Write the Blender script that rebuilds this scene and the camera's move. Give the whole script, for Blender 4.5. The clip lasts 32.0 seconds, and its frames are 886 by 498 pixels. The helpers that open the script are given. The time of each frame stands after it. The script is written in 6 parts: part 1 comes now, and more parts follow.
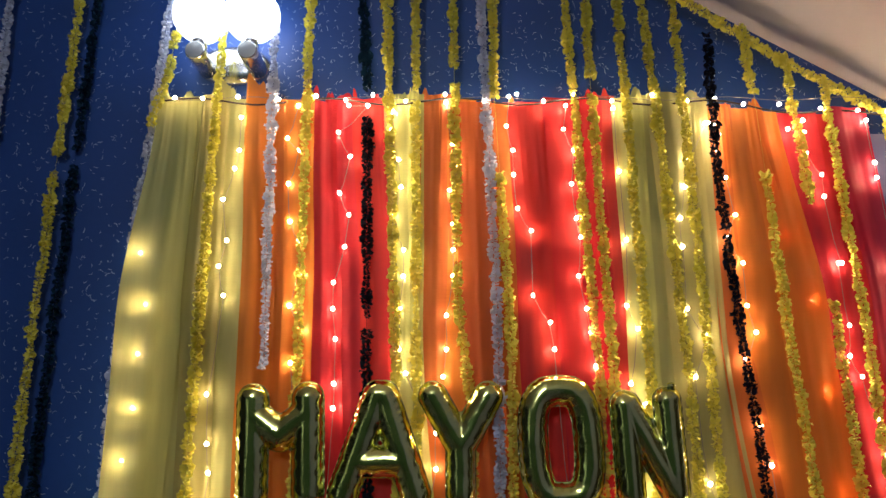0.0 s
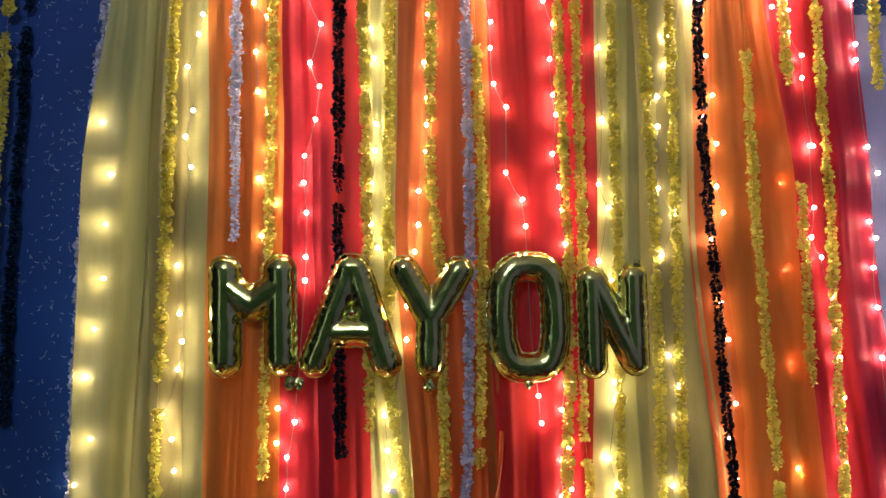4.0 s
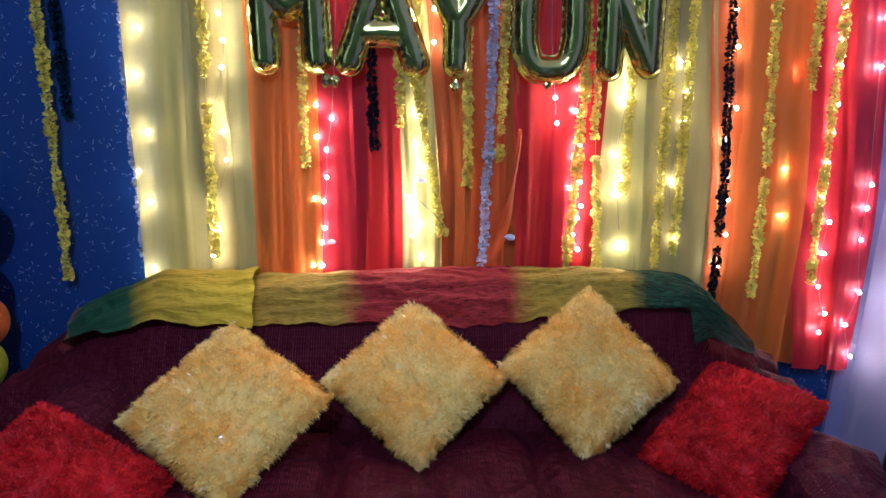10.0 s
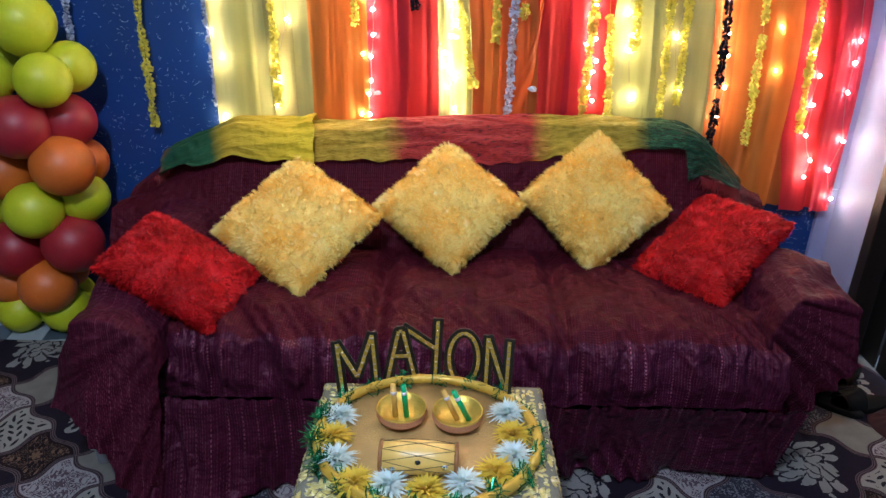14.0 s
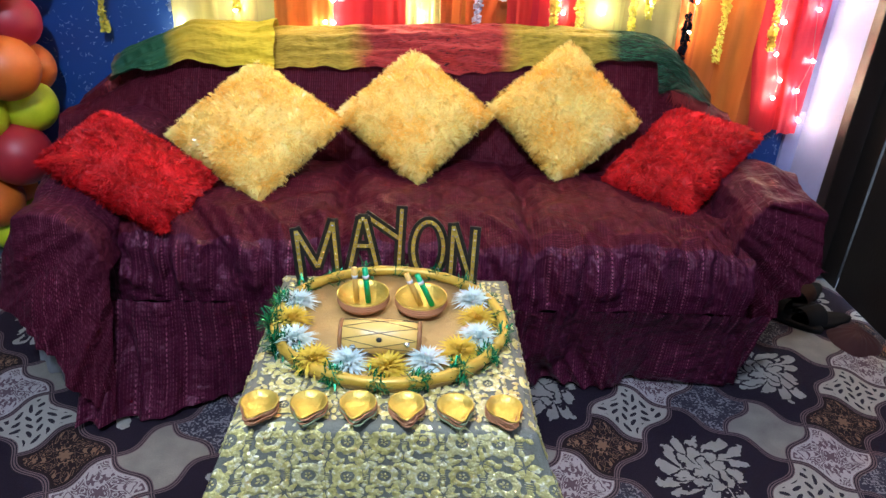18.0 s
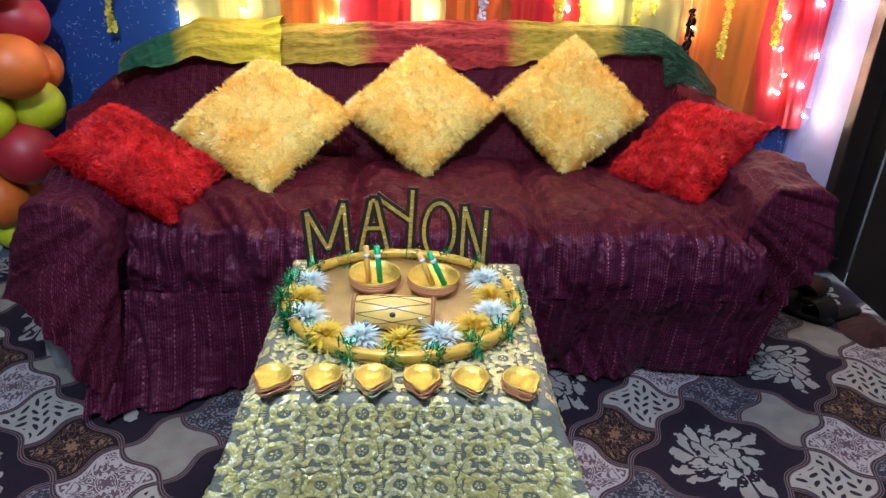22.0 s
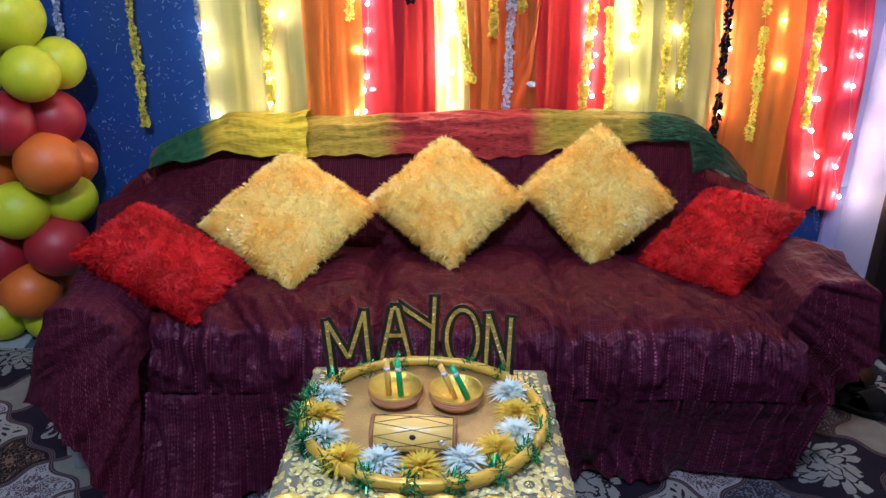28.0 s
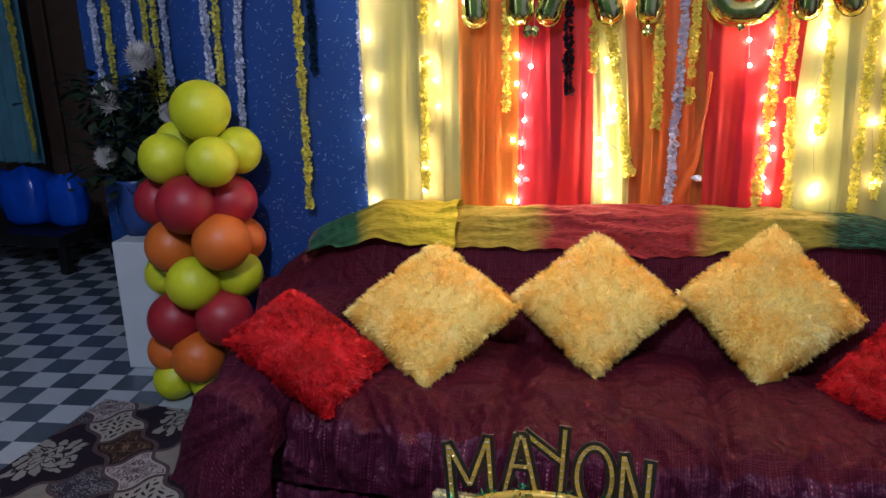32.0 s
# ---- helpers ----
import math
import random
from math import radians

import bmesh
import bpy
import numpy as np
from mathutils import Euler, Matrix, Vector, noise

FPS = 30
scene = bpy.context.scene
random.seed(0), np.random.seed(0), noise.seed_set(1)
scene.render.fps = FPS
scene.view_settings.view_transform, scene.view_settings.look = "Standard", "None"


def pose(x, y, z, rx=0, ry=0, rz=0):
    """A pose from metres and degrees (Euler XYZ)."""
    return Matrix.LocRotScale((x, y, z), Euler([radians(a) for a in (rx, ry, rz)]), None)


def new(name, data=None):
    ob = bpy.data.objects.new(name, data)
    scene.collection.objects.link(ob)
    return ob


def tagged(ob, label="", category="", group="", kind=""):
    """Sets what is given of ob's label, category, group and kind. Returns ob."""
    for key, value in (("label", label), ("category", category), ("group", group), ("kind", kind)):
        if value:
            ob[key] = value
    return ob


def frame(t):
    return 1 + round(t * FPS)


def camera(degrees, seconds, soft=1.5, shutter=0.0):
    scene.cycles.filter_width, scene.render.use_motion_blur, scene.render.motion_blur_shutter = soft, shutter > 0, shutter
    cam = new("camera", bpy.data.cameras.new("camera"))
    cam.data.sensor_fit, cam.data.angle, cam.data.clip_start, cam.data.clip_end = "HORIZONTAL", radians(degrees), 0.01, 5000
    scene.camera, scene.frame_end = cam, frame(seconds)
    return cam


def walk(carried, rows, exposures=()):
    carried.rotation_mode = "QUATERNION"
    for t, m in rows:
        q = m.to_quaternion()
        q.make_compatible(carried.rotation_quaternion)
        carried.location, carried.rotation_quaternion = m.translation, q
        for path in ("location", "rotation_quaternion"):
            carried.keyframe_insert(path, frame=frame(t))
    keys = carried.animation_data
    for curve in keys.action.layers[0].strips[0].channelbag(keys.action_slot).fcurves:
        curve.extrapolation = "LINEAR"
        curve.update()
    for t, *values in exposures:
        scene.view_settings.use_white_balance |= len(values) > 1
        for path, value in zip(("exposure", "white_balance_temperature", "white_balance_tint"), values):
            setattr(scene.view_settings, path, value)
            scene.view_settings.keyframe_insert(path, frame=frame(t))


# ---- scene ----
cam = camera(64.7, 32.0)
METRES, EYE, TILT, LEAN, TURN = 1.8, 1.82, 12.0, 0.0, 0.0
ROWS = [
    (0.0, 0.0, 0.0, 0.0, 0.0, 0.0, -0.0),
    (0.5, -0.0077, -0.0025, -0.0059, 0.95, -0.77, 0.25),
    (1.0, -0.0154, 0.0011, -0.0164, 1.15, -1.21, 0.16),
    (1.5, -0.0176, 0.0031, -0.0198, 1.29, -2.82, 0.16),
    (2.0, -0.017, 0.0059, -0.0222, 0.87, -4.17, -0.26),
    (2.5, -0.0116, 0.0043, -0.0248, 0.01, -5.13, -0.41),
    (4.5, 0.0087, 0.0005, -0.0396, -2.37, -9.84, -1.14),
    (5.0, 0.0146, 0.0062, -0.0538, -2.72, -11.41, -1.21),
    (5.5, 0.0248, -0.0008, -0.0615, -3.01, -14.3, -2.1),
    (6.0, 0.03, -0.0001, -0.0747, -2.98, -17.0, -2.12),
    (6.5, 0.0354, 0.0017, -0.0847, -3.02, -18.27, -1.55),
    (7.0, 0.0479, 0.0024, -0.094, -1.51, -19.59, -0.92),
    (7.5, 0.0545, 0.0005, -0.1006, -1.59, -21.13, -1.41),
    (8.0, 0.0461, -0.0086, -0.1082, -1.47, -22.26, -1.17),
    (8.5, 0.0272, -0.0244, -0.1128, -2.29, -24.64, -1.55),
    (9.0, 0.0005, -0.0548, -0.1129, -2.01, -26.44, -0.9),
    (9.5, -0.0162, -0.0935, -0.1096, -1.93, -26.93, -1.4),
    (10.0, -0.0305, -0.1271, -0.1094, -1.3, -27.43, -1.69),
    (10.5, -0.048, -0.1589, -0.1011, -1.19, -27.77, -1.38),
    (11.0, -0.0517, -0.1713, -0.1022, -1.7, -28.8, -1.36),
    (11.5, -0.0542, -0.1961, -0.0991, -0.16, -29.94, -0.2),
    (12.0, -0.0464, -0.2495, -0.084, 2.0, -31.57, -0.26),
    (12.5, -0.0394, -0.3048, -0.0683, 2.21, -32.43, 0.21),
    (13.0, -0.0406, -0.3361, -0.0675, 1.89, -33.7, -0.15),
    (13.5, -0.0341, -0.3602, -0.071, 1.88, -35.02, -0.36),
    (14.0, -0.0349, -0.3694, -0.08, 1.06, -36.33, -0.74),
    (14.5, -0.0362, -0.3769, -0.0897, -0.03, -38.04, -1.42),
    (15.0, -0.0393, -0.3932, -0.0898, 0.23, -39.65, -2.09),
    (15.5, -0.0362, -0.3935, -0.1008, 0.18, -40.7, -2.12),
    (17.5, -0.028, -0.4028, -0.1599, -0.95, -39.49, -2.44),
    (18.0, -0.0281, -0.402, -0.1732, -0.73, -39.49, -2.73),
    (18.5, -0.029, -0.4094, -0.1848, -0.61, -39.69, -2.73),
    (19.0, -0.0269, -0.4148, -0.1954, -0.89, -38.45, -2.47),
    (19.5, -0.0269, -0.4204, -0.2029, -1.6, -37.8, -2.27),
    (20.0, -0.0313, -0.4213, -0.2094, -1.32, -38.07, -2.23),
    (20.5, -0.0332, -0.4243, -0.2136, -1.42, -38.11, -2.33),
    (21.0, -0.0362, -0.4245, -0.2146, -1.34, -38.24, -2.42),
    (21.5, -0.0369, -0.4252, -0.2142, -1.37, -38.21, -2.46),
    (22.0, -0.04, -0.427, -0.213, -0.97, -37.98, -2.34),
    (22.5, -0.0409, -0.4277, -0.2126, -0.93, -37.88, -2.27),
    (23.0, -0.0452, -0.4257, -0.2133, -0.99, -37.99, -2.29),
    (23.5, -0.0475, -0.424, -0.2117, -0.94, -37.57, -2.3),
    (24.0, -0.0467, -0.4214, -0.2106, -0.76, -37.27, -2.22),
    (24.5, -0.0454, -0.4187, -0.2186, -0.56, -38.27, -2.06),
    (26.5, -0.0421, -0.404, -0.2091, -0.75, -37.28, -1.79),
    (27.0, -0.042, -0.3964, -0.2033, -0.92, -36.65, -1.76),
    (27.5, -0.0371, -0.3828, -0.1927, -0.65, -34.48, -1.35),
    (28.0, -0.03, -0.3764, -0.1803, 0.82, -33.0, -0.46),
    (28.5, -0.0311, -0.3504, -0.1767, -0.25, -31.8, -1.41),
    (29.0, -0.0326, -0.3112, -0.1785, 0.68, -30.79, -1.47),
    (29.5, -0.0351, -0.2721, -0.178, 0.79, -31.21, -0.78),
    (30.0, -0.0153, -0.2617, -0.1539, 3.77, -28.64, 0.61),
    (30.5, -0.0026, -0.2706, -0.1425, 6.46, -26.92, 2.21),
    (31.0, -0.0028, -0.2763, -0.1444, 8.73, -27.78, 3.3),
    (31.5, -0.0057, -0.2825, -0.1444, 11.08, -28.53, 4.39),
    (32.0, 0.0011, -0.2952, -0.1396, 14.1, -28.06, 3.7),
]
EXPOSURES = [(0.0, -0.56, 6150, 10), (2.0, -0.50, 6300, 12), (4.0, -0.50, 5600, 16), (6.0, -0.47, 4850, 25), (9.0, 0.0, 4700, 27), (11.0, 0.32, 5000, 18), (13.0, 0.60, 5250, 13), (15.0, 1.10, 5350, 7), (18.0, 1.43, 5350, 11),
             (24.0, 1.43, 5350, 11), (27.0, 1.30, 5350, 12), (28.5, 0.96, 5050, 15), (30.5, 0.80, 5000, 16), (32.0, 0.74, 5600, 17)]
walk(cam, [(t, pose(0, 0, EYE, TILT, LEAN, TURN) @ pose(METRES * x, METRES * y, METRES * z, 90 + pitch, roll, yaw)) for t, x, y, z, yaw, pitch, roll in ROWS], EXPOSURES)

# ---------------------------------------------------------------- light
world = bpy.data.worlds.new("world")
scene.world = world
world.use_nodes = True
world.node_tree.nodes["Background"].inputs[0].default_value = (0.5, 0.6, 0.8, 1)
world.node_tree.nodes["Background"].inputs[1].default_value = 0.03


def lamp(name, kind, m, energy, colour, size=0.1):
    d = bpy.data.lights.new(name, kind)
    d.energy, d.color = energy, colour
    if kind == "AREA":
        d.size = size
    else:
        d.shadow_soft_size = size
    ob = new(name, d)
    ob.matrix_world = m
    return ob


# the room's ceiling lamp, over and behind the camera
lamp("ceiling_lamp_light", "POINT", pose(-0.50, -0.95, 3.05), 104, (0.88, 0.95, 1.0), 0.09)

# ---------------------------------------------------------------- materials


def nodes_of(name):
    m = bpy.data.materials.new(name)
    m.use_nodes = True
    nt = m.node_tree
    return m, nt, nt.nodes["Principled BSDF"]


def add(nt, kind, **values):
    n = nt.nodes.new("ShaderNode" + kind)
    for k, v in values.items():
        setattr(n, k, v)
    return n


def math_node(nt, op, a, b=None, c=None):
    n = add(nt, "Math", operation=op)
    for i, v in enumerate((a, b, c)):
        if v is None:
            continue
        if isinstance(v, (int, float)):
            n.inputs[i].default_value = v
        else:
            nt.links.new(v, n.inputs[i])
    return n.outputs[0]


def mix_col(nt, fac, a, b):
    n = add(nt, "Mix", data_type="RGBA")
    for i, v in ((0, fac), (6, a), (7, b)):
        if isinstance(v, (int, float)):
            n.inputs[i].default_value = v
        elif isinstance(v, tuple):
            n.inputs[i].default_value = (*v[:3], 1)
        else:
            nt.links.new(v, n.inputs[i])
    return n.outputs[2]


def ramp(nt, fac, stops, mode="LINEAR"):
    n = add(nt, "ValToRGB")
    n.color_ramp.interpolation = mode
    e = n.color_ramp.elements
    while len(e) < len(stops):
        e.new(0.5)
    for el, (p, c) in zip(e, stops):
        el.position, el.color = p, (*c, 1)
    nt.links.new(fac, n.inputs[0])
    return n.outputs[0]


def noise_fac(nt, scale, detail=3, coords="Object", stretch=None):
    tc = add(nt, "TexCoord")
    out = tc.outputs[coords]
    if stretch:
        mp = add(nt, "Mapping")
        mp.inputs[3].default_value = stretch
        nt.links.new(out, mp.inputs[0])
        out = mp.outputs[0]
    n = add(nt, "TexNoise")
    n.inputs["Scale"].default_value, n.inputs["Detail"].default_value = scale, detail
    nt.links.new(out, n.inputs["Vector"])
    return n.outputs[0]


def bump(nt, bsdf, height, strength=0.3, distance=0.01):
    b = add(nt, "Bump")
    b.inputs["Strength"].default_value, b.inputs["Distance"].default_value = strength, distance
    nt.links.new(height, b.inputs["Height"])
    nt.links.new(b.outputs[0], bsdf.inputs["Normal"])


def plain(name, col, rough=0.6, metal=0.0, var=0.25, scale=6.0, grain=90.0, relief=0.25, spread=0.0, **extra):
    """Base colour with stains at one scale and grain at another, and fine relief."""
    m, nt, b = nodes_of(name)
    big, fine = noise_fac(nt, scale), noise_fac(nt, grain, 2)
    dark = tuple(c * (1 - var) for c in col)
    light = tuple(min(1, c * (1 + var)) for c in col)
    c1 = mix_col(nt, big, dark, light)
    c2 = mix_col(nt, math_node(nt, "MULTIPLY", fine, var), c1, tuple(c * 0.6 for c in col))
    if spread:
        info = add(nt, "ObjectInfo")
        hs = add(nt, "HueSaturation")
        nt.links.new(math_node(nt, "ADD", math_node(nt, "MULTIPLY", info.outputs["Random"], spread), 1 - spread / 2), hs.inputs["Value"])
        nt.links.new(c2, hs.inputs["Color"])
        c2 = hs.outputs[0]
    nt.links.new(c2, b.inputs["Base Color"])
    b.inputs["Roughness"].default_value, b.inputs["Metallic"].default_value = rough, metal
    for k, v in extra.items():
        b.inputs[k.replace("_", " ")].default_value = v
    if relief:
        bump(nt, b, fine, relief, 0.003)
    return m


def emitter(name, col, strength):
    m, nt, b = nodes_of(name)
    b.inputs["Base Color"].default_value = (0.8, 0.8, 0.8, 1)
    b.inputs["Emission Color"].default_value, b.inputs["Emission Strength"].default_value = (*col, 1), strength
    return m


def sheer(name, col, through_share=0.5, clear=0.12, lit_spread=0.0):
    """Thin net cloth: part of the light scatters back, part comes through."""
    m, nt, b = nodes_of(name)
    weave = noise_fac(nt, 14, 3, stretch=(3.0, 3.0, 0.35))
    fine = noise_fac(nt, 400, 2)
    c = mix_col(nt, weave, tuple(v * 0.8 for v in col), tuple(min(1, v * 1.12) for v in col))
    c = mix_col(nt, math_node(nt, "MULTIPLY", fine, 0.25), c, tuple(v * 0.7 for v in col))
    # uneven lighting from strip to strip, put into the colour as random tone
    if lit_spread:
        info, hs = add(nt, "ObjectInfo"), add(nt, "HueSaturation")
        nt.links.new(math_node(nt, "ADD", math_node(nt, "MULTIPLY", info.outputs["Random"], lit_spread), 1 - lit_spread * 0.7), hs.inputs["Value"])
        nt.links.new(math_node(nt, "ADD", math_node(nt, "MULTIPLY", info.outputs["Random"], 0.02), 0.49), hs.inputs["Hue"])
        nt.links.new(c, hs.inputs["Color"])
        c = hs.outputs[0]
    nt.links.new(c, b.inputs["Base Color"])
    b.inputs["Roughness"].default_value = 0.55
    b.inputs["Sheen Weight"].default_value = 0.15
    tr = add(nt, "BsdfTranslucent")
    nt.links.new(c, tr.inputs[0])
    cl = add(nt, "BsdfTransparent")
    nt.links.new(mix_col(nt, 0.4, c, (1, 1, 1)), cl.inputs[0])
    m1, m2 = add(nt, "MixShader"), add(nt, "MixShader")
    m1.inputs[0].default_value, m2.inputs[0].default_value = through_share, clear
    nt.links.new(b.outputs[0], m1.inputs[1]), nt.links.new(tr.outputs[0], m1.inputs[2])
    nt.links.new(m1.outputs[0], m2.inputs[1]), nt.links.new(cl.outputs[0], m2.inputs[2])
    nt.links.new(m2.outputs[0], nt.nodes["Material Output"].inputs[0])
    return m


def sofa_cloth(name, deep, light, thread_col, border=9.0, sparse=0.0, gloss=0.10, rough=0.48, stripe=0.22):
    """Shot taffeta with dotted metallic stripes running down and finer dark ones between."""
    m, nt, b = nodes_of(name)
    uv = add(nt, "UVMap")
    sep = add(nt, "SeparateXYZ")
    nt.links.new(uv.outputs[0], sep.inputs[0])
    u, v = sep.outputs[0], sep.outputs[1]
    wob = math_node(nt, "MULTIPLY", noise_fac(nt, 5, 2), 0.012)
    su = math_node(nt, "ADD", u, wob)
    rib = math_node(nt, "LESS_THAN", math_node(nt, "FRACT", math_node(nt, "MULTIPLY", su, 132.0)), 0.24)
    dots = math_node(nt, "LESS_THAN", math_node(nt, "FRACT", math_node(nt, "ADD", math_node(nt, "MULTIPLY", v, 78.0), noise_fac(nt, 9, 1))), 0.66)
    weight = ramp(nt, noise_fac(nt, 9, 2, "UV", (9.0, 0.5, 1.0)), [(0.34 + sparse, (0.10, 0.10, 0.10)), (0.68 + sparse, (0.42, 0.42, 0.42))])
    patch = ramp(nt, noise_fac(nt, 2.2, 2), [(0.35, (0.6, 0.6, 0.6)), (0.65, (1, 1, 1))])
    thread = math_node(nt, "MULTIPLY", math_node(nt, "MULTIPLY", rib, dots), math_node(nt, "MULTIPLY", weight, patch))
    bold = math_node(nt, "LESS_THAN", math_node(nt, "FRACT", math_node(nt, "MULTIPLY", su, 23.0)), 0.085)
    dashes = math_node(nt, "LESS_THAN", math_node(nt, "FRACT", math_node(nt, "MULTIPLY", v, 66.0)), 0.5)
    worn = ramp(nt, noise_fac(nt, 7, 2), [(0.36, (0.15 * stripe,) * 3), (0.62, (stripe,) * 3)])
    thread = math_node(nt, "MAXIMUM", thread, math_node(nt, "MULTIPLY", math_node(nt, "MULTIPLY", bold, dashes), worn))
    cross = math_node(nt, "LESS_THAN", math_node(nt, "ABSOLUTE", math_node(nt, "SUBTRACT", math_node(nt, "ADD", v, math_node(nt, "MULTIPLY", wob, 2.0)), border)), 0.004)
    cross = math_node(nt, "MAXIMUM", cross, math_node(nt, "MULTIPLY", math_node(nt, "LESS_THAN", math_node(nt, "ABSOLUTE", math_node(nt, "SUBTRACT", v, border + 0.045)), 0.05), math_node(nt, "LESS_THAN", math_node(nt, "FRACT", math_node(nt, "MULTIPLY", v, 90.0)), 0.25)))
    thread = math_node(nt, "MAXIMUM", thread, math_node(nt, "MULTIPLY", math_node(nt, "MULTIPLY", cross, patch), 0.15))
    fold = noise_fac(nt, 8, 2)
    creases = math_node(nt, "ABSOLUTE", math_node(nt, "SUBTRACT", fold, 0.5))
    ground = mix_col(nt, noise_fac(nt, 3.2, 4), deep, light)
    col = mix_col(nt, thread, ground, thread_col)
    nt.links.new(col, b.inputs["Base Color"])
    nt.links.new(math_node(nt, "MULTIPLY", thread, 0.12), b.inputs["Metallic"])
    b.inputs["Roughness"].default_value = rough
    b.inputs["Specular IOR Level"].default_value = gloss
    b.inputs["Specular Tint"].default_value = (1.0, 0.48, 0.66, 1)
    b.inputs["Sheen Weight"].default_value = 0.02
    b.inputs["Sheen Roughness"].default_value = 0.35
    b.inputs["Sheen Tint"].default_value = (0.62, 0.16, 0.42, 1)
    bump(nt, b, math_node(nt, "ADD", math_node(nt, "ADD", math_node(nt, "MULTIPLY", noise_fac(nt, 38, 3), 0.8), math_node(nt, "MULTIPLY", creases, 1.6)), math_node(nt, "MULTIPLY", thread, 0.3)), 0.8, 0.018)
    return m


def carpet_pattern():
    """Ogee cells in a three by three repeat, mirrored about the middle: scroll, leaf and lattice cells in one
    chain, stippled and plain cells beside it, and a double cell with one large cream bloom."""
    m, nt, b = nodes_of("carpet_pile")
    M = lambda op, *a: math_node(nt, op, *a)
    tc = add(nt, "TexCoord")
    sep = add(nt, "SeparateXYZ")
    nt.links.new(tc.outputs["Object"], sep.inputs[0])
    x0, y0 = sep.outputs[0], sep.outputs[1]
    nx, ny, mid = math.cos(0.086), math.sin(0.086), 0.2163
    side = M("SUBTRACT", M("ADD", M("MULTIPLY", x0, nx), M("MULTIPLY", y0, ny)), mid)
    back_by = M("MULTIPLY", M("MINIMUM", side, 0.0), -2.0)
    x = M("SUBTRACT", M("ADD", x0, M("MULTIPLY", back_by, nx)), 0.7058)
    y = M("SUBTRACT", M("ADD", y0, M("MULTIPLY", back_by, ny)), 1.2423)
    e1, e2 = (-0.1147, -0.1458), (0.1358, -0.1073)
    det = e1[0] * e2[1] - e2[0] * e1[1]
    p = M("ADD", M("MULTIPLY", x, e2[1] / det), M("MULTIPLY", y, -e2[0] / det))
    q = M("ADD", M("MULTIPLY", x, -e1[1] / det), M("MULTIPLY", y, e1[0] / det))
    wave = lambda s: M("MULTIPLY", M("SINE", M("MULTIPLY", s, 2 * math.pi)), 0.085)
    pp, qq = M("FLOORED_MODULO", M("ADD", p, wave(q)), 3.0), M("FLOORED_MODULO", M("SUBTRACT", q, wave(p)), 3.0)
    ip, iq = M("FLOOR", pp), M("FLOOR", qq)
    fp, fq = M("SUBTRACT", M("SUBTRACT", pp, ip), 0.5), M("SUBTRACT", M("SUBTRACT", qq, iq), 0.5)
    rim = lambda a, half: M("SUBTRACT", half, M("ABSOLUTE", a))
    big = M("MULTIPLY", M("GREATER_THAN", ip, 0.5), M("GREATER_THAN", iq, 0.5))
    bp, bq = M("SUBTRACT", pp, 2.0), M("SUBTRACT", qq, 2.0)
    small_edge = M("MINIMUM", rim(fp, 0.5), rim(fq, 0.5))
    big_edge = M("MINIMUM", rim(bp, 1.0), rim(bq, 1.0))
    edge = M("ADD", M("MULTIPLY", small_edge, M("SUBTRACT", 1.0, big)), M("MULTIPLY", big_edge, big))
    is_cell = lambda a, c: M("MULTIPLY", M("COMPARE", ip, float(a), 0.3), M("COMPARE", iq, float(c), 0.3))
    # long and short axis of a cell
    s, t = M("ADD", fp, fq), M("SUBTRACT", fp, fq)
    # scrolls: mirrored curls
    ab = add(nt, "CombineXYZ")
    nt.links.new(M("ABSOLUTE", s), ab.inputs[0]), nt.links.new(M("ABSOLUTE", t), ab.inputs[1])
    sn = add(nt, "TexNoise")
    sn.inputs["Scale"].default_value, sn.inputs["Detail"].default_value, sn.inputs["Distortion"].default_value = 4.0, 0.0, 1.4
    nt.links.new(ab.outputs[0], sn.inputs["Vector"])
    scroll = M("GREATER_THAN", M("SINE", M("MULTIPLY", sn.outputs[0], 27.0)), 0.1)
    r = M("SQRT", M("ADD", M("MULTIPLY", fp, fp), M("MULTIPLY", fq, fq)))
    rosette = M("LESS_THAN", r, M("ADD", 0.10, M("MULTIPLY", M("SINE", M("MULTIPLY", M("ARCTAN2", fp, fq), 6.0)), 0.03)))
    fine = M("GREATER_THAN", M("SINE", M("MULTIPLY", sn.outputs[0], 33.0)), 0.80)
    fine = M("MULTIPLY", M("MAXIMUM", fine, rosette), M("GREATER_THAN", edge, 0.10))
    # leaf sprigs: slanted leaves on both sides of three stems
    lane = M("SUBTRACT", M("FRACT", M("ADD", M("MULTIPLY", t, 2.1), 0.5)), 0.5)
    up = M("SUBTRACT", M("FRACT", M("ADD", M("ADD", M("MULTIPLY", s, 3.6), M("MULTIPLY", M("ABSOLUTE", lane), 1.5)), M("MULTIPLY", M("SIGN", lane), 0.25))), 0.5)
    off = M("SUBTRACT", M("ABSOLUTE", lane), 0.24)
    leaf = M("LESS_THAN", M("ADD", M("MULTIPLY", M("MULTIPLY", up, up), 14.0), M("MULTIPLY", M("MULTIPLY", off, off), 38.0)), 1.0)
    leaf = M("MULTIPLY", leaf, M("GREATER_THAN", edge, 0.11))
    # the large bloom
    ang, br = M("ARCTAN2", bp, bq), M("SQRT", M("ADD", M("MULTIPLY", bp, bp), M("MULTIPLY", bq, bq)))
    fray = M("MULTIPLY", M("SUBTRACT", noise_fac(nt, 34, 2), 0.5), 0.42)
    br = M("ADD", M("ADD", br, fray), M("MULTIPLY", M("SUBTRACT", noise_fac(nt, 11, 1), 0.5), 0.35))

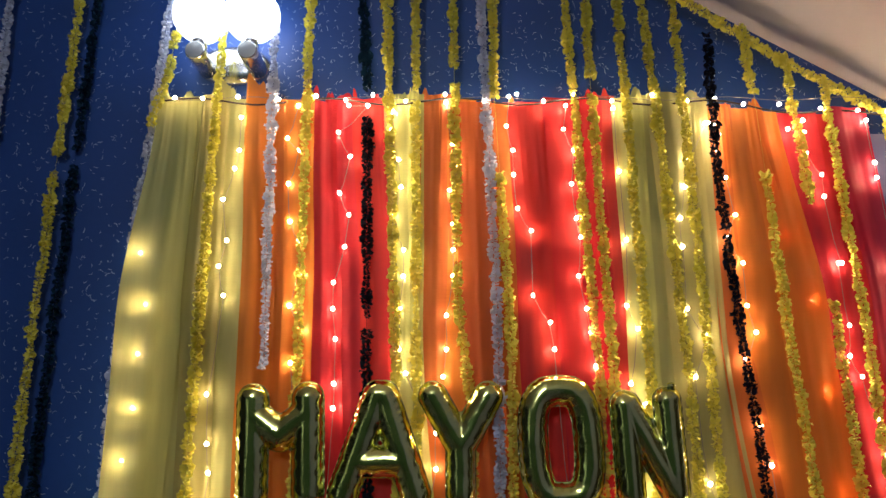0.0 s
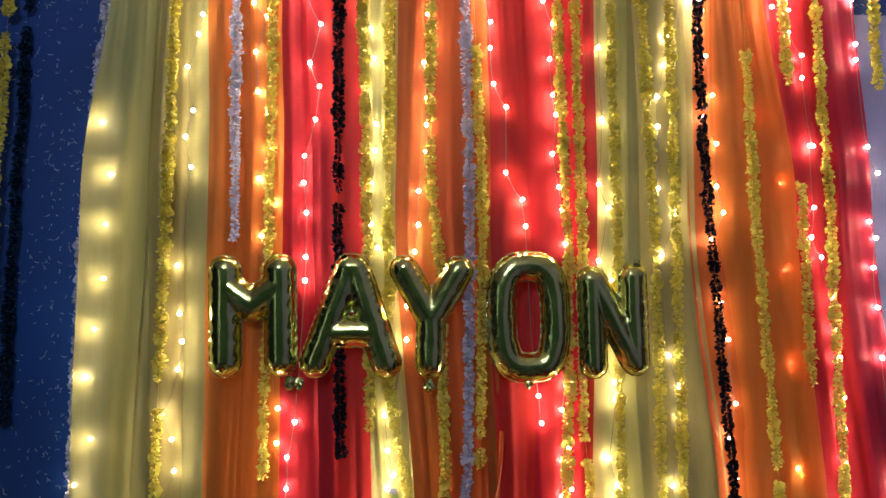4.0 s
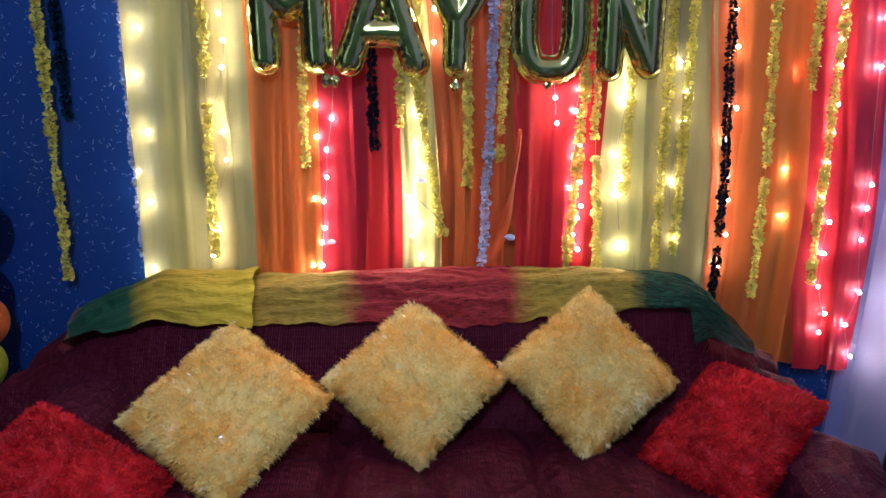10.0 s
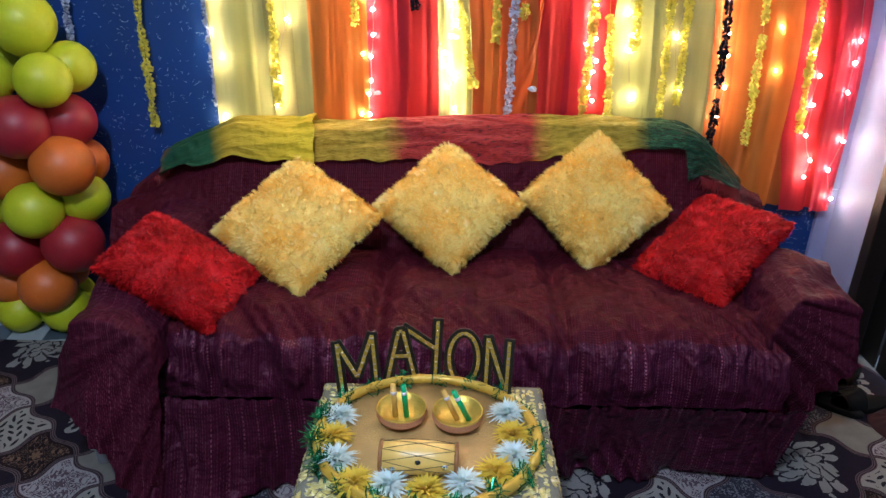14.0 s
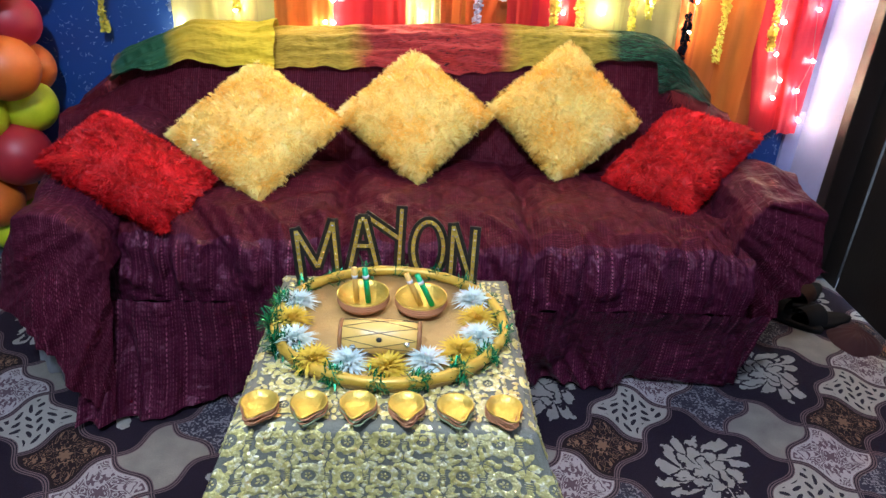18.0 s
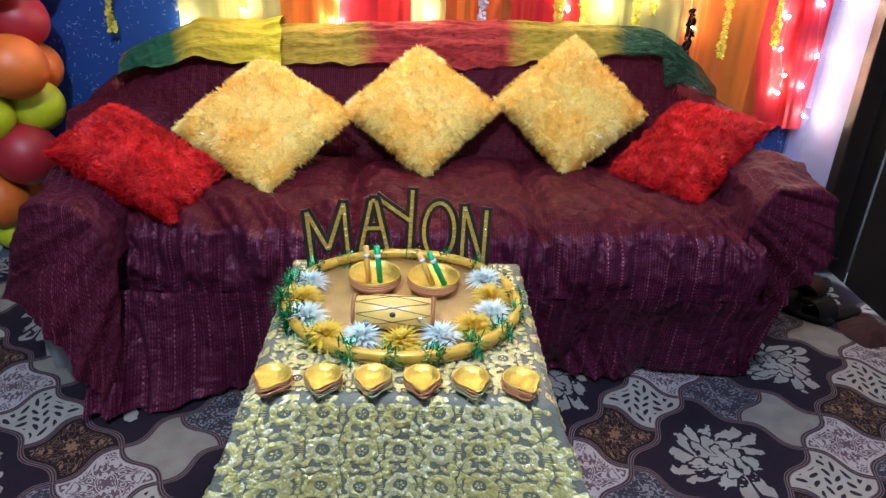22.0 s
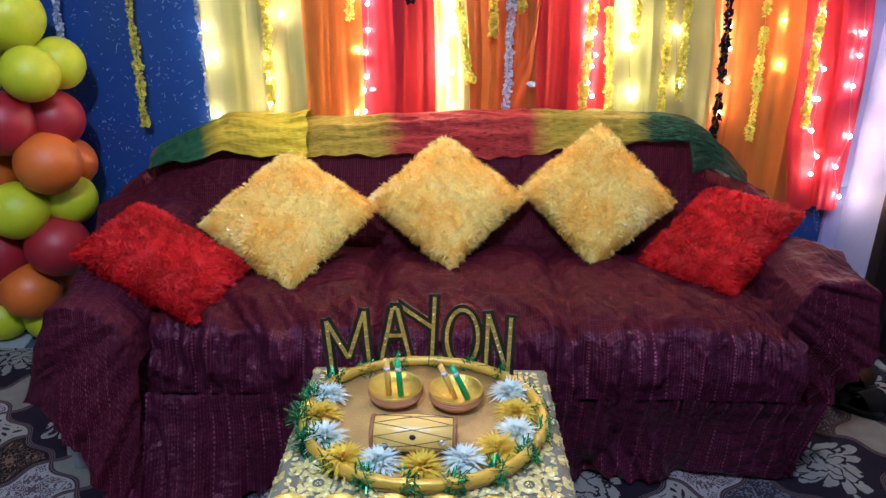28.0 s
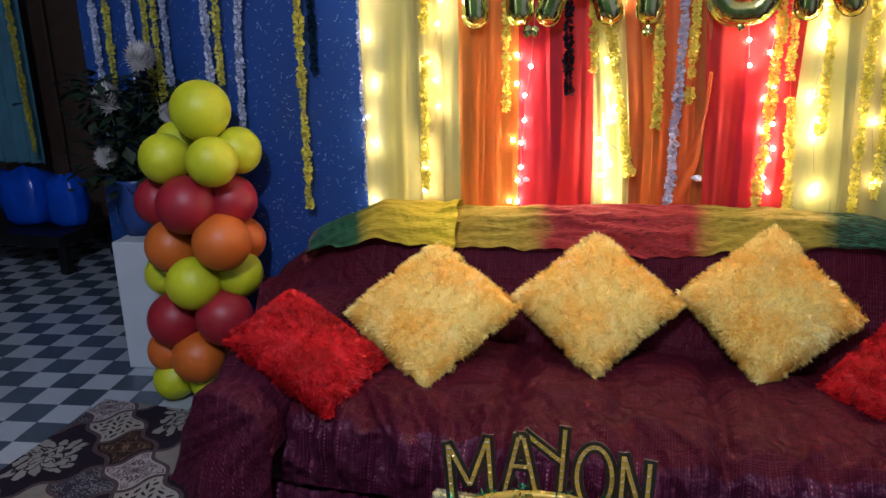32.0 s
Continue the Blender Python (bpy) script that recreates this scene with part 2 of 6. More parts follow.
    def whorl(n, turn, reach, depth):
        c = M("ABSOLUTE", M("SINE", M("ADD", M("MULTIPLY", ang, n / 2), turn)))
        c = M("ADD", M("MULTIPLY", M("POWER", c, 0.55), depth), reach - depth)
        c = M("ADD", c, M("MULTIPLY", M("SINE", M("ADD", M("MULTIPLY", ang, 3.0), turn)), 0.07))
        return M("SUBTRACT", c, br)
    outer, inner, core = whorl(13, 0.3, 0.74, 0.34), whorl(8, 1.1, 0.46, 0.18), whorl(5, 0.6, 0.22, 0.10)
    line = lambda d, w: M("LESS_THAN", M("ABSOLUTE", d), w)
    vein = M("MULTIPLY", M("LESS_THAN", M("ABSOLUTE", M("SINE", M("ADD", M("MULTIPLY", ang, 6.5), 0.3))), 0.28), M("GREATER_THAN", br, 0.42))
    marks = M("MAXIMUM", M("MAXIMUM", line(inner, 0.035), line(core, 0.03)), vein)
    bloom = M("MULTIPLY", M("GREATER_THAN", outer, 0.0), M("SUBTRACT", 1.0, marks))
    dark, brown = (0.011, 0.007, 0.015), (0.12, 0.082, 0.085)
    stain = noise_fac(nt, 16, 4)
    stipple = M("GREATER_THAN", M("ADD", noise_fac(nt, 130, 1), M("MULTIPLY", noise_fac(nt, 22, 2), 0.6)), 0.86)
    c = mix_col(nt, bloom, dark, mix_col(nt, stain, (0.18, 0.172, 0.155), (0.31, 0.30, 0.275)))
    c = mix_col(nt, is_cell(0, 0), c, mix_col(nt, M("MAXIMUM", M("MULTIPLY", scroll, M("GREATER_THAN", edge, 0.08)), rosette), (0.33, 0.30, 0.30), (0.10, 0.065, 0.08)))
    c = mix_col(nt, is_cell(1, 0), c, mix_col(nt, leaf, mix_col(nt, stain, (0.23, 0.215, 0.19), (0.36, 0.34, 0.30)), (0.018, 0.014, 0.022)))
    c = mix_col(nt, is_cell(2, 0), c, mix_col(nt, fine, (0.012, 0.006, 0.008), (0.17, 0.10, 0.06)))
    c = mix_col(nt, is_cell(0, 1), c, mix_col(nt, stipple, (0.03, 0.028, 0.042), (0.17, 0.165, 0.18)))
    c = mix_col(nt, is_cell(0, 2), c, mix_col(nt, stain, (0.13, 0.12, 0.105), (0.27, 0.25, 0.215)))
    c = mix_col(nt, M("LESS_THAN", edge, 0.046), c, brown)
    c = mix_col(nt, M("LESS_THAN", M("ABSOLUTE", M("SUBTRACT", edge, 0.02)), 0.009), c, dark)
    c = mix_col(nt, M("MULTIPLY", noise_fac(nt, 260, 2), 0.35), c, (0.012, 0.009, 0.01))
    nt.links.new(c, b.inputs["Base Color"])
    b.inputs["Roughness"].default_value = 0.95
    b.inputs["Specular IOR Level"].default_value = 0.15
    bump(nt, b, noise_fac(nt, 320, 2), 0.5, 0.004)
    return m


def scarf_dye(name, thinnest):
    """Tie-dyed crinkled gauze: bands along its length, given by UV x."""
    m, nt, b = nodes_of(name)
    uv = add(nt, "UVMap")
    sep = add(nt, "SeparateXYZ")
    nt.links.new(uv.outputs[0], sep.inputs[0])
    u = math_node(nt, "ADD", sep.outputs[0], math_node(nt, "MULTIPLY", math_node(nt, "SUBTRACT", noise_fac(nt, 9, 3), 0.5), 0.05))
    c = ramp(nt, u, [(0.0, (0.22, 0.015, 0.015)), (0.03, (0.008, 0.065, 0.025)), (0.105, (0.012, 0.08, 0.025)), (0.135, (0.48, 0.33, 0.010)),
                     (0.20, (0.66, 0.46, 0.010)), (0.275, (0.82, 0.60, 0.012)), (0.292, (0.46, 0.31, 0.015)), (0.42, (0.44, 0.30, 0.018)), (0.45, (0.36, 0.020, 0.018)), (0.63, (0.38, 0.022, 0.018)),
                     (0.655, (0.46, 0.32, 0.015)), (0.78, (0.36, 0.27, 0.015)), (0.805, (0.008, 0.06, 0.02)), (0.95, (0.008, 0.05, 0.02)), (0.985, (0.2, 0.012, 0.012))])
    crinkle = noise_fac(nt, 30, 6, "UV", (2.2, 4.0, 1.0))
    nt.links.new(c, b.inputs["Base Color"])
    b.inputs["Roughness"].default_value = 0.75
    bump(nt, b, crinkle, 0.9, 0.012)
    # thin places between the drawn threads
    threads = noise_fac(nt, 105, 4, "UV", (0.9, 4.6, 1.0))
    thin = ramp(nt, math_node(nt, "ADD", math_node(nt, "MULTIPLY", threads, 0.65), math_node(nt, "MULTIPLY", crinkle, 0.35)), [(0.42, (0, 0, 0)), (0.66, (thinnest, thinnest, thinnest))])
    clear, mixed = add(nt, "BsdfTransparent"), add(nt, "MixShader")
    nt.links.new(thin, mixed.inputs[0]), nt.links.new(b.outputs[0], mixed.inputs[1]), nt.links.new(clear.outputs[0], mixed.inputs[2])
    nt.links.new(mixed.outputs[0], nt.nodes["Material Output"].inputs[0])
    return m


def foil():
    """Taut metallised film: fine creases across the strokes draw highlights out along them."""
    m, nt, b = nodes_of("gold_foil")
    c = mix_col(nt, noise_fac(nt, 12, 2), (0.58, 0.62, 0.22), (0.70, 0.67, 0.20))
    nt.links.new(c, b.inputs["Base Color"])
    b.inputs["Metallic"].default_value, b.inputs["Roughness"].default_value = 1.0, 0.11
    cross = noise_fac(nt, 70, 2, stretch=(0.25, 0.25, 14.0))
    crease = noise_fac(nt, 26, 3)
    bump(nt, b, math_node(nt, "ADD", math_node(nt, "MULTIPLY", cross, 0.10), math_node(nt, "MULTIPLY", crease, 0.35)), 0.5, 0.004)
    return m


M_BLUE = plain("blue_wall_paint", (0.006, 0.042, 0.205), 0.55, var=0.3, scale=2.5, grain=40)
M_FLECK = plain("silver_flecks", (0.52, 0.58, 0.72), 0.3, 0.2, var=0.1, relief=0)
M_WHITEWALL = plain("lavender_wall_paint", (0.25, 0.26, 0.47), 0.6, var=0.08, scale=3, grain=60)
M_CEIL = plain("ceiling_paint", (0.46, 0.42, 0.46), 0.7, var=0.08, scale=2.5, grain=50)
M_SOUTH = plain("dim_green_paint", (0.05, 0.11, 0.065), 0.7, var=0.2, scale=2)
# near-black tone puts the next room's darkness into its walls
M_ROOM = plain("dim_room_shade", (0.03, 0.035, 0.05), 0.8, var=0.3, scale=2)
M_DARKWOOD = plain("dark_wood", (0.016, 0.010, 0.008), 0.4, var=0.45, scale=9, grain=120)
M_BROWNWOOD = plain("brown_wood", (0.075, 0.042, 0.030), 0.5, var=0.4, scale=9, grain=120)
M_BLACKWOOD = plain("black_wood", (0.006, 0.005, 0.005), 0.45, var=0.4)
M_YEL = sheer("yellow_net", (0.77, 0.72, 0.25), 0.5, 0.2, 0.32)
M_ORA = sheer("orange_net", (0.94, 0.25, 0.028), lit_spread=0.30)
M_RED = sheer("red_net", (0.80, 0.026, 0.050), lit_spread=0.28)
M_GY = sheer("yellow_crepe", (0.95, 0.84, 0.13), 0.48, 0.0)
M_GW = sheer("white_crepe", (0.74, 0.77, 0.92), 0.35, 0.0)
# crepe tone that also stands for one garland's shadow on the wall
M_GT = plain("teal_crepe_and_shadow", (0.005, 0.022, 0.046), 1.0, var=0.4, scale=30, grain=200, Specular_IOR_Level=0.1)
M_GK = plain("black_crepe", (0.010, 0.010, 0.018), 1.0, var=0.4, scale=30, grain=200, Specular_IOR_Level=0.1)
M_FOIL = foil()
M_BULB = emitter("warm_led", (1.0, 0.73, 0.42), 300)
M_WIRE = plain("copper_wire", (0.30, 0.25, 0.24), 0.4, 0.5, relief=0)
M_ROPE = plain("dark_cord", (0.03, 0.02, 0.02), 0.7)
M_SOFA = sofa_cloth("maroon_taffeta", (0.026, 0.0022, 0.0055), (0.070, 0.0055, 0.012), (0.34, 0.07, 0.10), 0.60)
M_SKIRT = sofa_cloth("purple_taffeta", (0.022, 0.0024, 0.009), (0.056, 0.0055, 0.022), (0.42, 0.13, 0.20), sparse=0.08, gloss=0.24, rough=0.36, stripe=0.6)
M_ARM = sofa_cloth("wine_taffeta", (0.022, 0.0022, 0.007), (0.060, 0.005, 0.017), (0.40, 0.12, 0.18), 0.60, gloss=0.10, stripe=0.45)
M_CARPET = carpet_pattern()
M_SCARF = scarf_dye("tie_dyed_gauze", 0.5)
M_SCARF2 = scarf_dye("tie_dyed_gauze_doubled", 0.14)
M_FRINGE = plain("crimson_thread", (0.22, 0.012, 0.014), 0.7, relief=0)
M_LINING = plain("grey_lining_cloth", (0.20, 0.20, 0.22), 0.7, var=0.3, scale=14, grain=200)
M_LACE = plain("slate_net_lining", (0.165, 0.165, 0.125), 0.8, var=0.3, scale=20, grain=220, relief=0.5)


def satin_lace():
    m, nt, b = nodes_of("gold_satin_lace")
    geo = add(nt, "NewGeometry")
    isl = geo.outputs["Random Per Island"]
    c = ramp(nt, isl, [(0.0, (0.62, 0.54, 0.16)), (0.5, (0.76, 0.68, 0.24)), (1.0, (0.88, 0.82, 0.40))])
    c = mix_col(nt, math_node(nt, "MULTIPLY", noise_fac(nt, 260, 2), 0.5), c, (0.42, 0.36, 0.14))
    # shiny specks of the satin, mixed into the colour as pale patches
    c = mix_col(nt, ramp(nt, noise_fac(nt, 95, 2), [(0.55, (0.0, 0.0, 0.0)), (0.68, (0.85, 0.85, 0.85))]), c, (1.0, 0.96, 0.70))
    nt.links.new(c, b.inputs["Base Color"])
    nt.links.new(math_node(nt, "ADD", math_node(nt, "MULTIPLY", isl, -0.15), 0.36), b.inputs["Roughness"])
    b.inputs["Metallic"].default_value = 0.3
    bump(nt, b, noise_fac(nt, 150, 3), 0.9, 0.006)
    return m


M_LACEGOLD = satin_lace()
M_BODYY = plain("yellow_plush_ground", (0.95, 0.60, 0.12), 0.9, relief=0)
M_BODYR = plain("red_plush_ground", (0.36, 0.004, 0.006), 0.9, relief=0)


def fur(name, low, high, rough, gloss):
    """Pile with its highlights put into the colour: pale clumps and strands, some darker."""
    m, nt, b = nodes_of(name)
    clump = ramp(nt, noise_fac(nt, 9, 4), [(0.36, low), (0.60, high)])
    geo = add(nt, "NewGeometry")
    isl = geo.outputs["Random Per Island"]
    pale = tuple(min(1.0, v * 1.08 + 0.02) for v in high)
    c = mix_col(nt, ramp(nt, isl, [(0.0, (0.4, 0.4, 0.4)), (0.25, (0.0, 0.0, 0.0))]), clump, tuple(v * 0.8 for v in low))
    c = mix_col(nt, ramp(nt, isl, [(0.6, (0.0, 0.0, 0.0)), (1.0, (0.9, 0.9, 0.9))]), c, pale)
    nt.links.new(c, b.inputs["Base Color"])
    b.inputs["Roughness"].default_value = rough
    b.inputs["Specular IOR Level"].default_value = gloss
    tr, mixed = add(nt, "BsdfTranslucent"), add(nt, "MixShader")
    nt.links.new(c, tr.inputs[0])
    mixed.inputs[0].default_value = 0.35
    nt.links.new(b.outputs[0], mixed.inputs[1]), nt.links.new(tr.outputs[0], mixed.inputs[2])
    nt.links.new(mixed.outputs[0], nt.nodes["Material Output"].inputs[0])
    return m


M_FURY = fur("yellow_plush", (1.0, 0.63, 0.085), (1.0, 0.84, 0.29), 0.22, 0.8)
M_FURR = fur("red_plush", (0.42, 0.004, 0.007), (0.72, 0.014, 0.018), 0.42, 0.25)
M_GOLDPAINT = plain("gold_paint", (0.66, 0.50, 0.09), 0.36, 0.7, var=0.3, scale=40, grain=160, relief=0.5)
M_GOLDCARD = plain("gold_glitter_paper", (0.58, 0.42, 0.06), 0.4, 0.45, var=0.5, scale=120, grain=300)
M_CLAY = plain("terracotta", (0.42, 0.19, 0.08), 0.7, var=0.3, scale=30)
M_GREENPAINT = plain("green_paint", (0.25, 0.30, 0.15), 0.6, var=0.3, scale=30)
M_MDF = plain("tray_board", (0.52, 0.34, 0.12), 0.38, 0.2, var=0.35, scale=22, grain=260, relief=0.5)
M_RIBBON = plain("gold_ribbon", (0.60, 0.38, 0.04), 0.38, 0.2, var=0.25, scale=30)
M_TINSEL = plain("green_tinsel", (0.01, 0.20, 0.07), 0.25, 0.6, var=0.4, relief=0)
M_PETW = sheer("pale_blue_petals", (0.80, 0.95, 0.93), 0.35, 0.0)
M_PETY = sheer("yellow_petals", (0.86, 0.66, 0.05), 0.4, 0.0)
M_BLACK = plain("black_glitter_card", (0.012, 0.012, 0.012), 0.4, var=0.5, scale=60)
M_SEQ = plain("sequins", (0.85, 0.85, 0.85), 0.15, 0.9, relief=0)
M_DRUMSKIN = plain("drum_edge", (0.30, 0.13, 0.04), 0.5)
M_DRUM = plain("drum_wood", (0.78, 0.52, 0.13), 0.35, var=0.15, scale=14)
M_GREENSTICK = plain("green_stick", (0.01, 0.36, 0.12), 0.4, relief=0)
M_OCHRE = plain("ochre_stick", (0.66, 0.40, 0.08), 0.5, relief=0)
M_TILEW = plain("pale_marble_tile", (0.38, 0.42, 0.46), 0.25, var=0.2, scale=5, grain=30, relief=0.03, spread=0.15)
M_TILEB = plain("slate_tile", (0.075, 0.10, 0.135), 0.25, var=0.35, scale=5, grain=30, relief=0.03, spread=0.3)
M_GROUT = plain("grout", (0.15, 0.16, 0.17), 0.9)
M_PED = plain("pedestal_paint", (0.48, 0.51, 0.55), 0.5, var=0.08)
M_POT = plain("blue_pot", (0.02, 0.05, 0.20), 0.35)
M_LEAF = plain("dark_leaves", (0.012, 0.03, 0.014), 0.5, var=0.4, relief=0, spread=0.4)
M_MUM = plain("white_petals", (0.62, 0.58, 0.56), 0.7, var=0.15, relief=0)
M_BAG = plain("blue_plastic", (0.01, 0.07, 0.55), 0.25, var=0.3, scale=8)
M_TEAL = plain("teal_cloth", (0.05, 0.17, 0.24), 0.7, var=0.3, scale=8)
M_CHROME = plain("brushed_steel", (0.6, 0.6, 0.62), 0.25, 1.0, relief=0)
M_GLOBE = emitter("frosted_globe", (0.92, 0.97, 1.0), 9)
M_TISSUE = plain("white_tissue", (0.75, 0.75, 0.8), 0.8)
M_SLIPPER = plain("brown_leather", (0.035, 0.013, 0.008), 0.75, Specular_IOR_Level=0.2)
M_SOLE = plain("black_rubber", (0.008, 0.007, 0.007), 0.9, var=0.4, Specular_IOR_Level=0.15)
M_REDCLOTH = plain("dark_red_cloth", (0.028, 0.003, 0.004), 0.9)
M_PANE = emitter("frosted_daylight_glass", (0.82, 1.0, 0.88), 2.0)
M_DAY = emitter("daylight_gap", (0.85, 0.93, 1.0), 1.2)


def balloon_rubber(name, col):
    m, nt, b = nodes_of(name)
    b.inputs["Base Color"].default_value = (*col, 1)
    nt.links.new(mix_col(nt, noise_fac(nt, 9, 2), tuple(c * 0.85 for c in col), col), b.inputs["Base Color"])
    b.inputs["Roughness"].default_value = 0.46
    b.inputs["Subsurface Weight"].default_value = 0.25
    b.inputs["Subsurface Radius"].default_value = (0.05, 0.03, 0.01)
    b.inputs["Subsurface Scale"].default_value = 0.3
    return m


M_BALY = balloon_rubber("lime_rubber", (0.56, 0.59, 0.005))
M_BALR = balloon_rubber("crimson_rubber", (0.34, 0.012, 0.022))
M_BALO = balloon_rubber("orange_rubber", (0.62, 0.14, 0.012))

# ---------------------------------------------------------------- building blocks


def mesh_ob(name, bm, material, smooth=False):
    me = bpy.data.meshes.new(name)
    bm.normal_update()
    bm.to_mesh(me)
    bm.free()
    if smooth:
        me.polygons.foreach_set("use_smooth", [True] * len(me.polygons))
    me.materials.append(material)
    return new(name, me)


def part(name, bm, material, parent, label="", smooth=True):
    ob = mesh_ob(name, bm, material, smooth)
    ob.parent = parent
    if label:
        ob["label"] = label
    return ob


def thing(name, label, category, at=(0, 0, 0), group="", kind=""):
    ob = new(name)
    ob.empty_display_size = 0.05
    ob.matrix_world = Matrix.Translation(at)
    return tagged(ob, label, category, group, kind)


def box(bm, lo, hi, bevel=0.0):
    lo, hi = Vector(lo), Vector(hi)
    g = bmesh.ops.create_cube(bm, size=1, matrix=Matrix.LocRotScale((lo + hi) / 2, None, hi - lo))
    if bevel:
        es = {e for v in g["verts"] for e in v.link_edges}
        bmesh.ops.bevel(bm, geom=list(es), offset=bevel, segments=2, affect="EDGES", profile=0.5)
    return bm


def boxes(*pairs, bevel=0.0):
    bm = bmesh.new()
    for lo, hi in pairs:
        box(bm, lo, hi, bevel)
    return bm


def grid(fn, nu, nv, uv=None, closed=False):
    """A sheet of nu x nv cells from fn(u, v), u and v from 0 to 1."""
    bm = bmesh.new()
    lay = bm.loops.layers.uv.new("UVMap")
    cols = nu if closed else nu + 1
    vs = [[bm.verts.new(fn(i / nu, j / nv)) for j in range(nv + 1)] for i in range(cols)]
    for i in range(nu):
        for j in range(nv):
            k = (i + 1) % cols if closed else i + 1
            f = bm.faces.new((vs[i][j], vs[k][j], vs[k][j + 1], vs[i][j + 1]))
            for l, (a, c) in zip(f.loops, ((i, j), (i + 1, j), (i + 1, j + 1), (i, j + 1))):
                l[lay].uv = uv(a / nu, c / nv) if uv else (a / nu, c / nv)
    return bm


def lathe(profile, n=24, axis="z"):
    """A turned body from (radius, height) pairs."""
    k = len(profile) - 1

    def at(u, v):
        r, h = profile[round(v * k)]
        a = 2 * math.pi * u
        return (r * math.cos(a), r * math.sin(a), h)
    return grid(at, n, k, closed=True)


def tube(points, radius, sides=6, closed=False):
    """A tube along points; radius a number or a function of the share of the way."""
    pts = [Vector(p) for p in points]
    n = len(pts)
    bm = bmesh.new()
    rings = []
    for i, p in enumerate(pts):
        a, c = (pts[(i - 1) % n], pts[(i + 1) % n]) if closed else (pts[max(i - 1, 0)], pts[min(i + 1, n - 1)])
        t = (c - a).normalized()
        side = t.cross(Vector((0, 1, 0.02)) if abs(t.y) < 0.9 else Vector((1, 0, 0))).normalized()
        up = side.cross(t)
        r = radius(i / (n - 1)) if callable(radius) else radius
        rings.append([bm.verts.new(p + r * (math.cos(2 * math.pi * k / sides) * side + math.sin(2 * math.pi * k / sides) * up)) for k in range(sides)])
    for i in range(n if closed else n - 1):
        for k in range(sides):
            bm.faces.new((rings[i][k], rings[i][(k + 1) % sides], rings[(i + 1) % n][(k + 1) % sides], rings[(i + 1) % n][k]))
    if not closed:
        bm.faces.new(rings[0][::-1]), bm.faces.new(rings[-1])
    return bm


def ball(radius, n=20, squash=(1, 1, 1)):
    bm = bmesh.new()
    bmesh.ops.create_uvsphere(bm, u_segments=n, v_segments=n // 2, radius=radius, matrix=Matrix.Diagonal((*squash, 1)))
    return bm


def wob(p, scale=1.0, seed=0.0):
    return noise.noise(Vector(p) * scale + Vector((seed, seed * 1.7, -seed)))


def smooth01(a, b, x):
    t = min(1, max(0, (x - a) / (b - a)))
    return t * t * (3 - 2 * t)


def joined(parts):
    bm = bmesh.new()
    for b in parts:
        me = bpy.data.meshes.new("join")
        b.to_mesh(me)
        b.free()
        bm.from_mesh(me)
        bpy.data.meshes.remove(me)
    return bm


# ---------------------------------------------------------------- structure
WY = 2.17          # face of the back wall
RX = 1.555         # face of the right wall
LX = -2.52         # left end of the back wall
TOP = 3.38
NICHE = -1.74     # from here to the left the wall steps back

back = tagged(mesh_ob("wall_north", boxes(((NICHE, WY, 0), (RX + 0.14, WY + 0.14, TOP)), ((LX, WY + 0.28, 0), (NICHE + 0.1, WY + 0.42, TOP)), ((NICHE, WY + 0.141, 0), (NICHE + 0.1, WY + 0.279, TOP))), M_BLUE), "deep blue painted wall with silver fibre flecks", "wall", kind="structure")
bm = bmesh.new()
rng = random.Random(3)
for _ in range(7000):
    x = rng.choice((rng.uniform(LX, -0.8), rng.uniform(LX, -0.8), rng.uniform(-0.9, RX)))
    z = rng.uniform(0.3, TOP) if x < -0.8 else rng.uniform(2.6, TOP)
    if rng.random() < 0.04:
        x, z = rng.uniform(1.25, RX), rng.uniform(0.3, 0.9)
    a, bend, ln, w = rng.uniform(0, 6.28), rng.choice((-1, 1)) * rng.uniform(0.8, 3.4), rng.uniform(0.006, 0.019), rng.uniform(0.00035, 0.00075)
    px, pz, row = x, z, []
    for k in range(4):
        nx, nz = -math.sin(a), math.cos(a)
        y = WY - 0.0012 + (0.28 if x < NICHE else 0)
        row.append((bm.verts.new((px + nx * w, y, pz + nz * w)), bm.verts.new((px - nx * w, y, pz - nz * w))))
        px, pz, a = px + math.cos(a) * ln / 3, pz + math.sin(a) * ln / 3, a + bend / 3
    for k in range(3):
        bm.faces.new((row[k][0], row[k][1], row[k + 1][1], row[k + 1][0]))
fl = part("fibre_fleck", bm, M_FLECK, back, "short curled silver fibres in the paint", smooth=False)
fl["kind"] = "stuff"

tagged(mesh_ob("wall_east", boxes(((RX, 1.885, 0), (RX + 0.14, WY, TOP)), ((RX, 0.945, 2.1), (RX + 0.14, 1.885, TOP)), ((RX, -3.2, 0), (RX + 0.14, 0.945, TOP))), M_WHITEWALL), "pale lavender painted side wall with a doorway", "wall", kind="structure")
tagged(mesh_ob("wall_pier", boxes(((1.375, WY - 0.02, 0.6), (RX - 0.002, WY - 0.001, 2.66)), ((1.49, WY - 0.02, 0.0), (RX - 0.002, WY - 0.001, 0.597))), M_WHITEWALL), "pale lavender painted end of the back wall", "wall", kind="structure")
tagged(mesh_ob("wall_west", boxes(((-5.2, -3.2, 0), (-5.06, 5.2, TOP))), M_ROOM), "side wall of the next room, its dimness put into the colour", "wall", kind="structure")
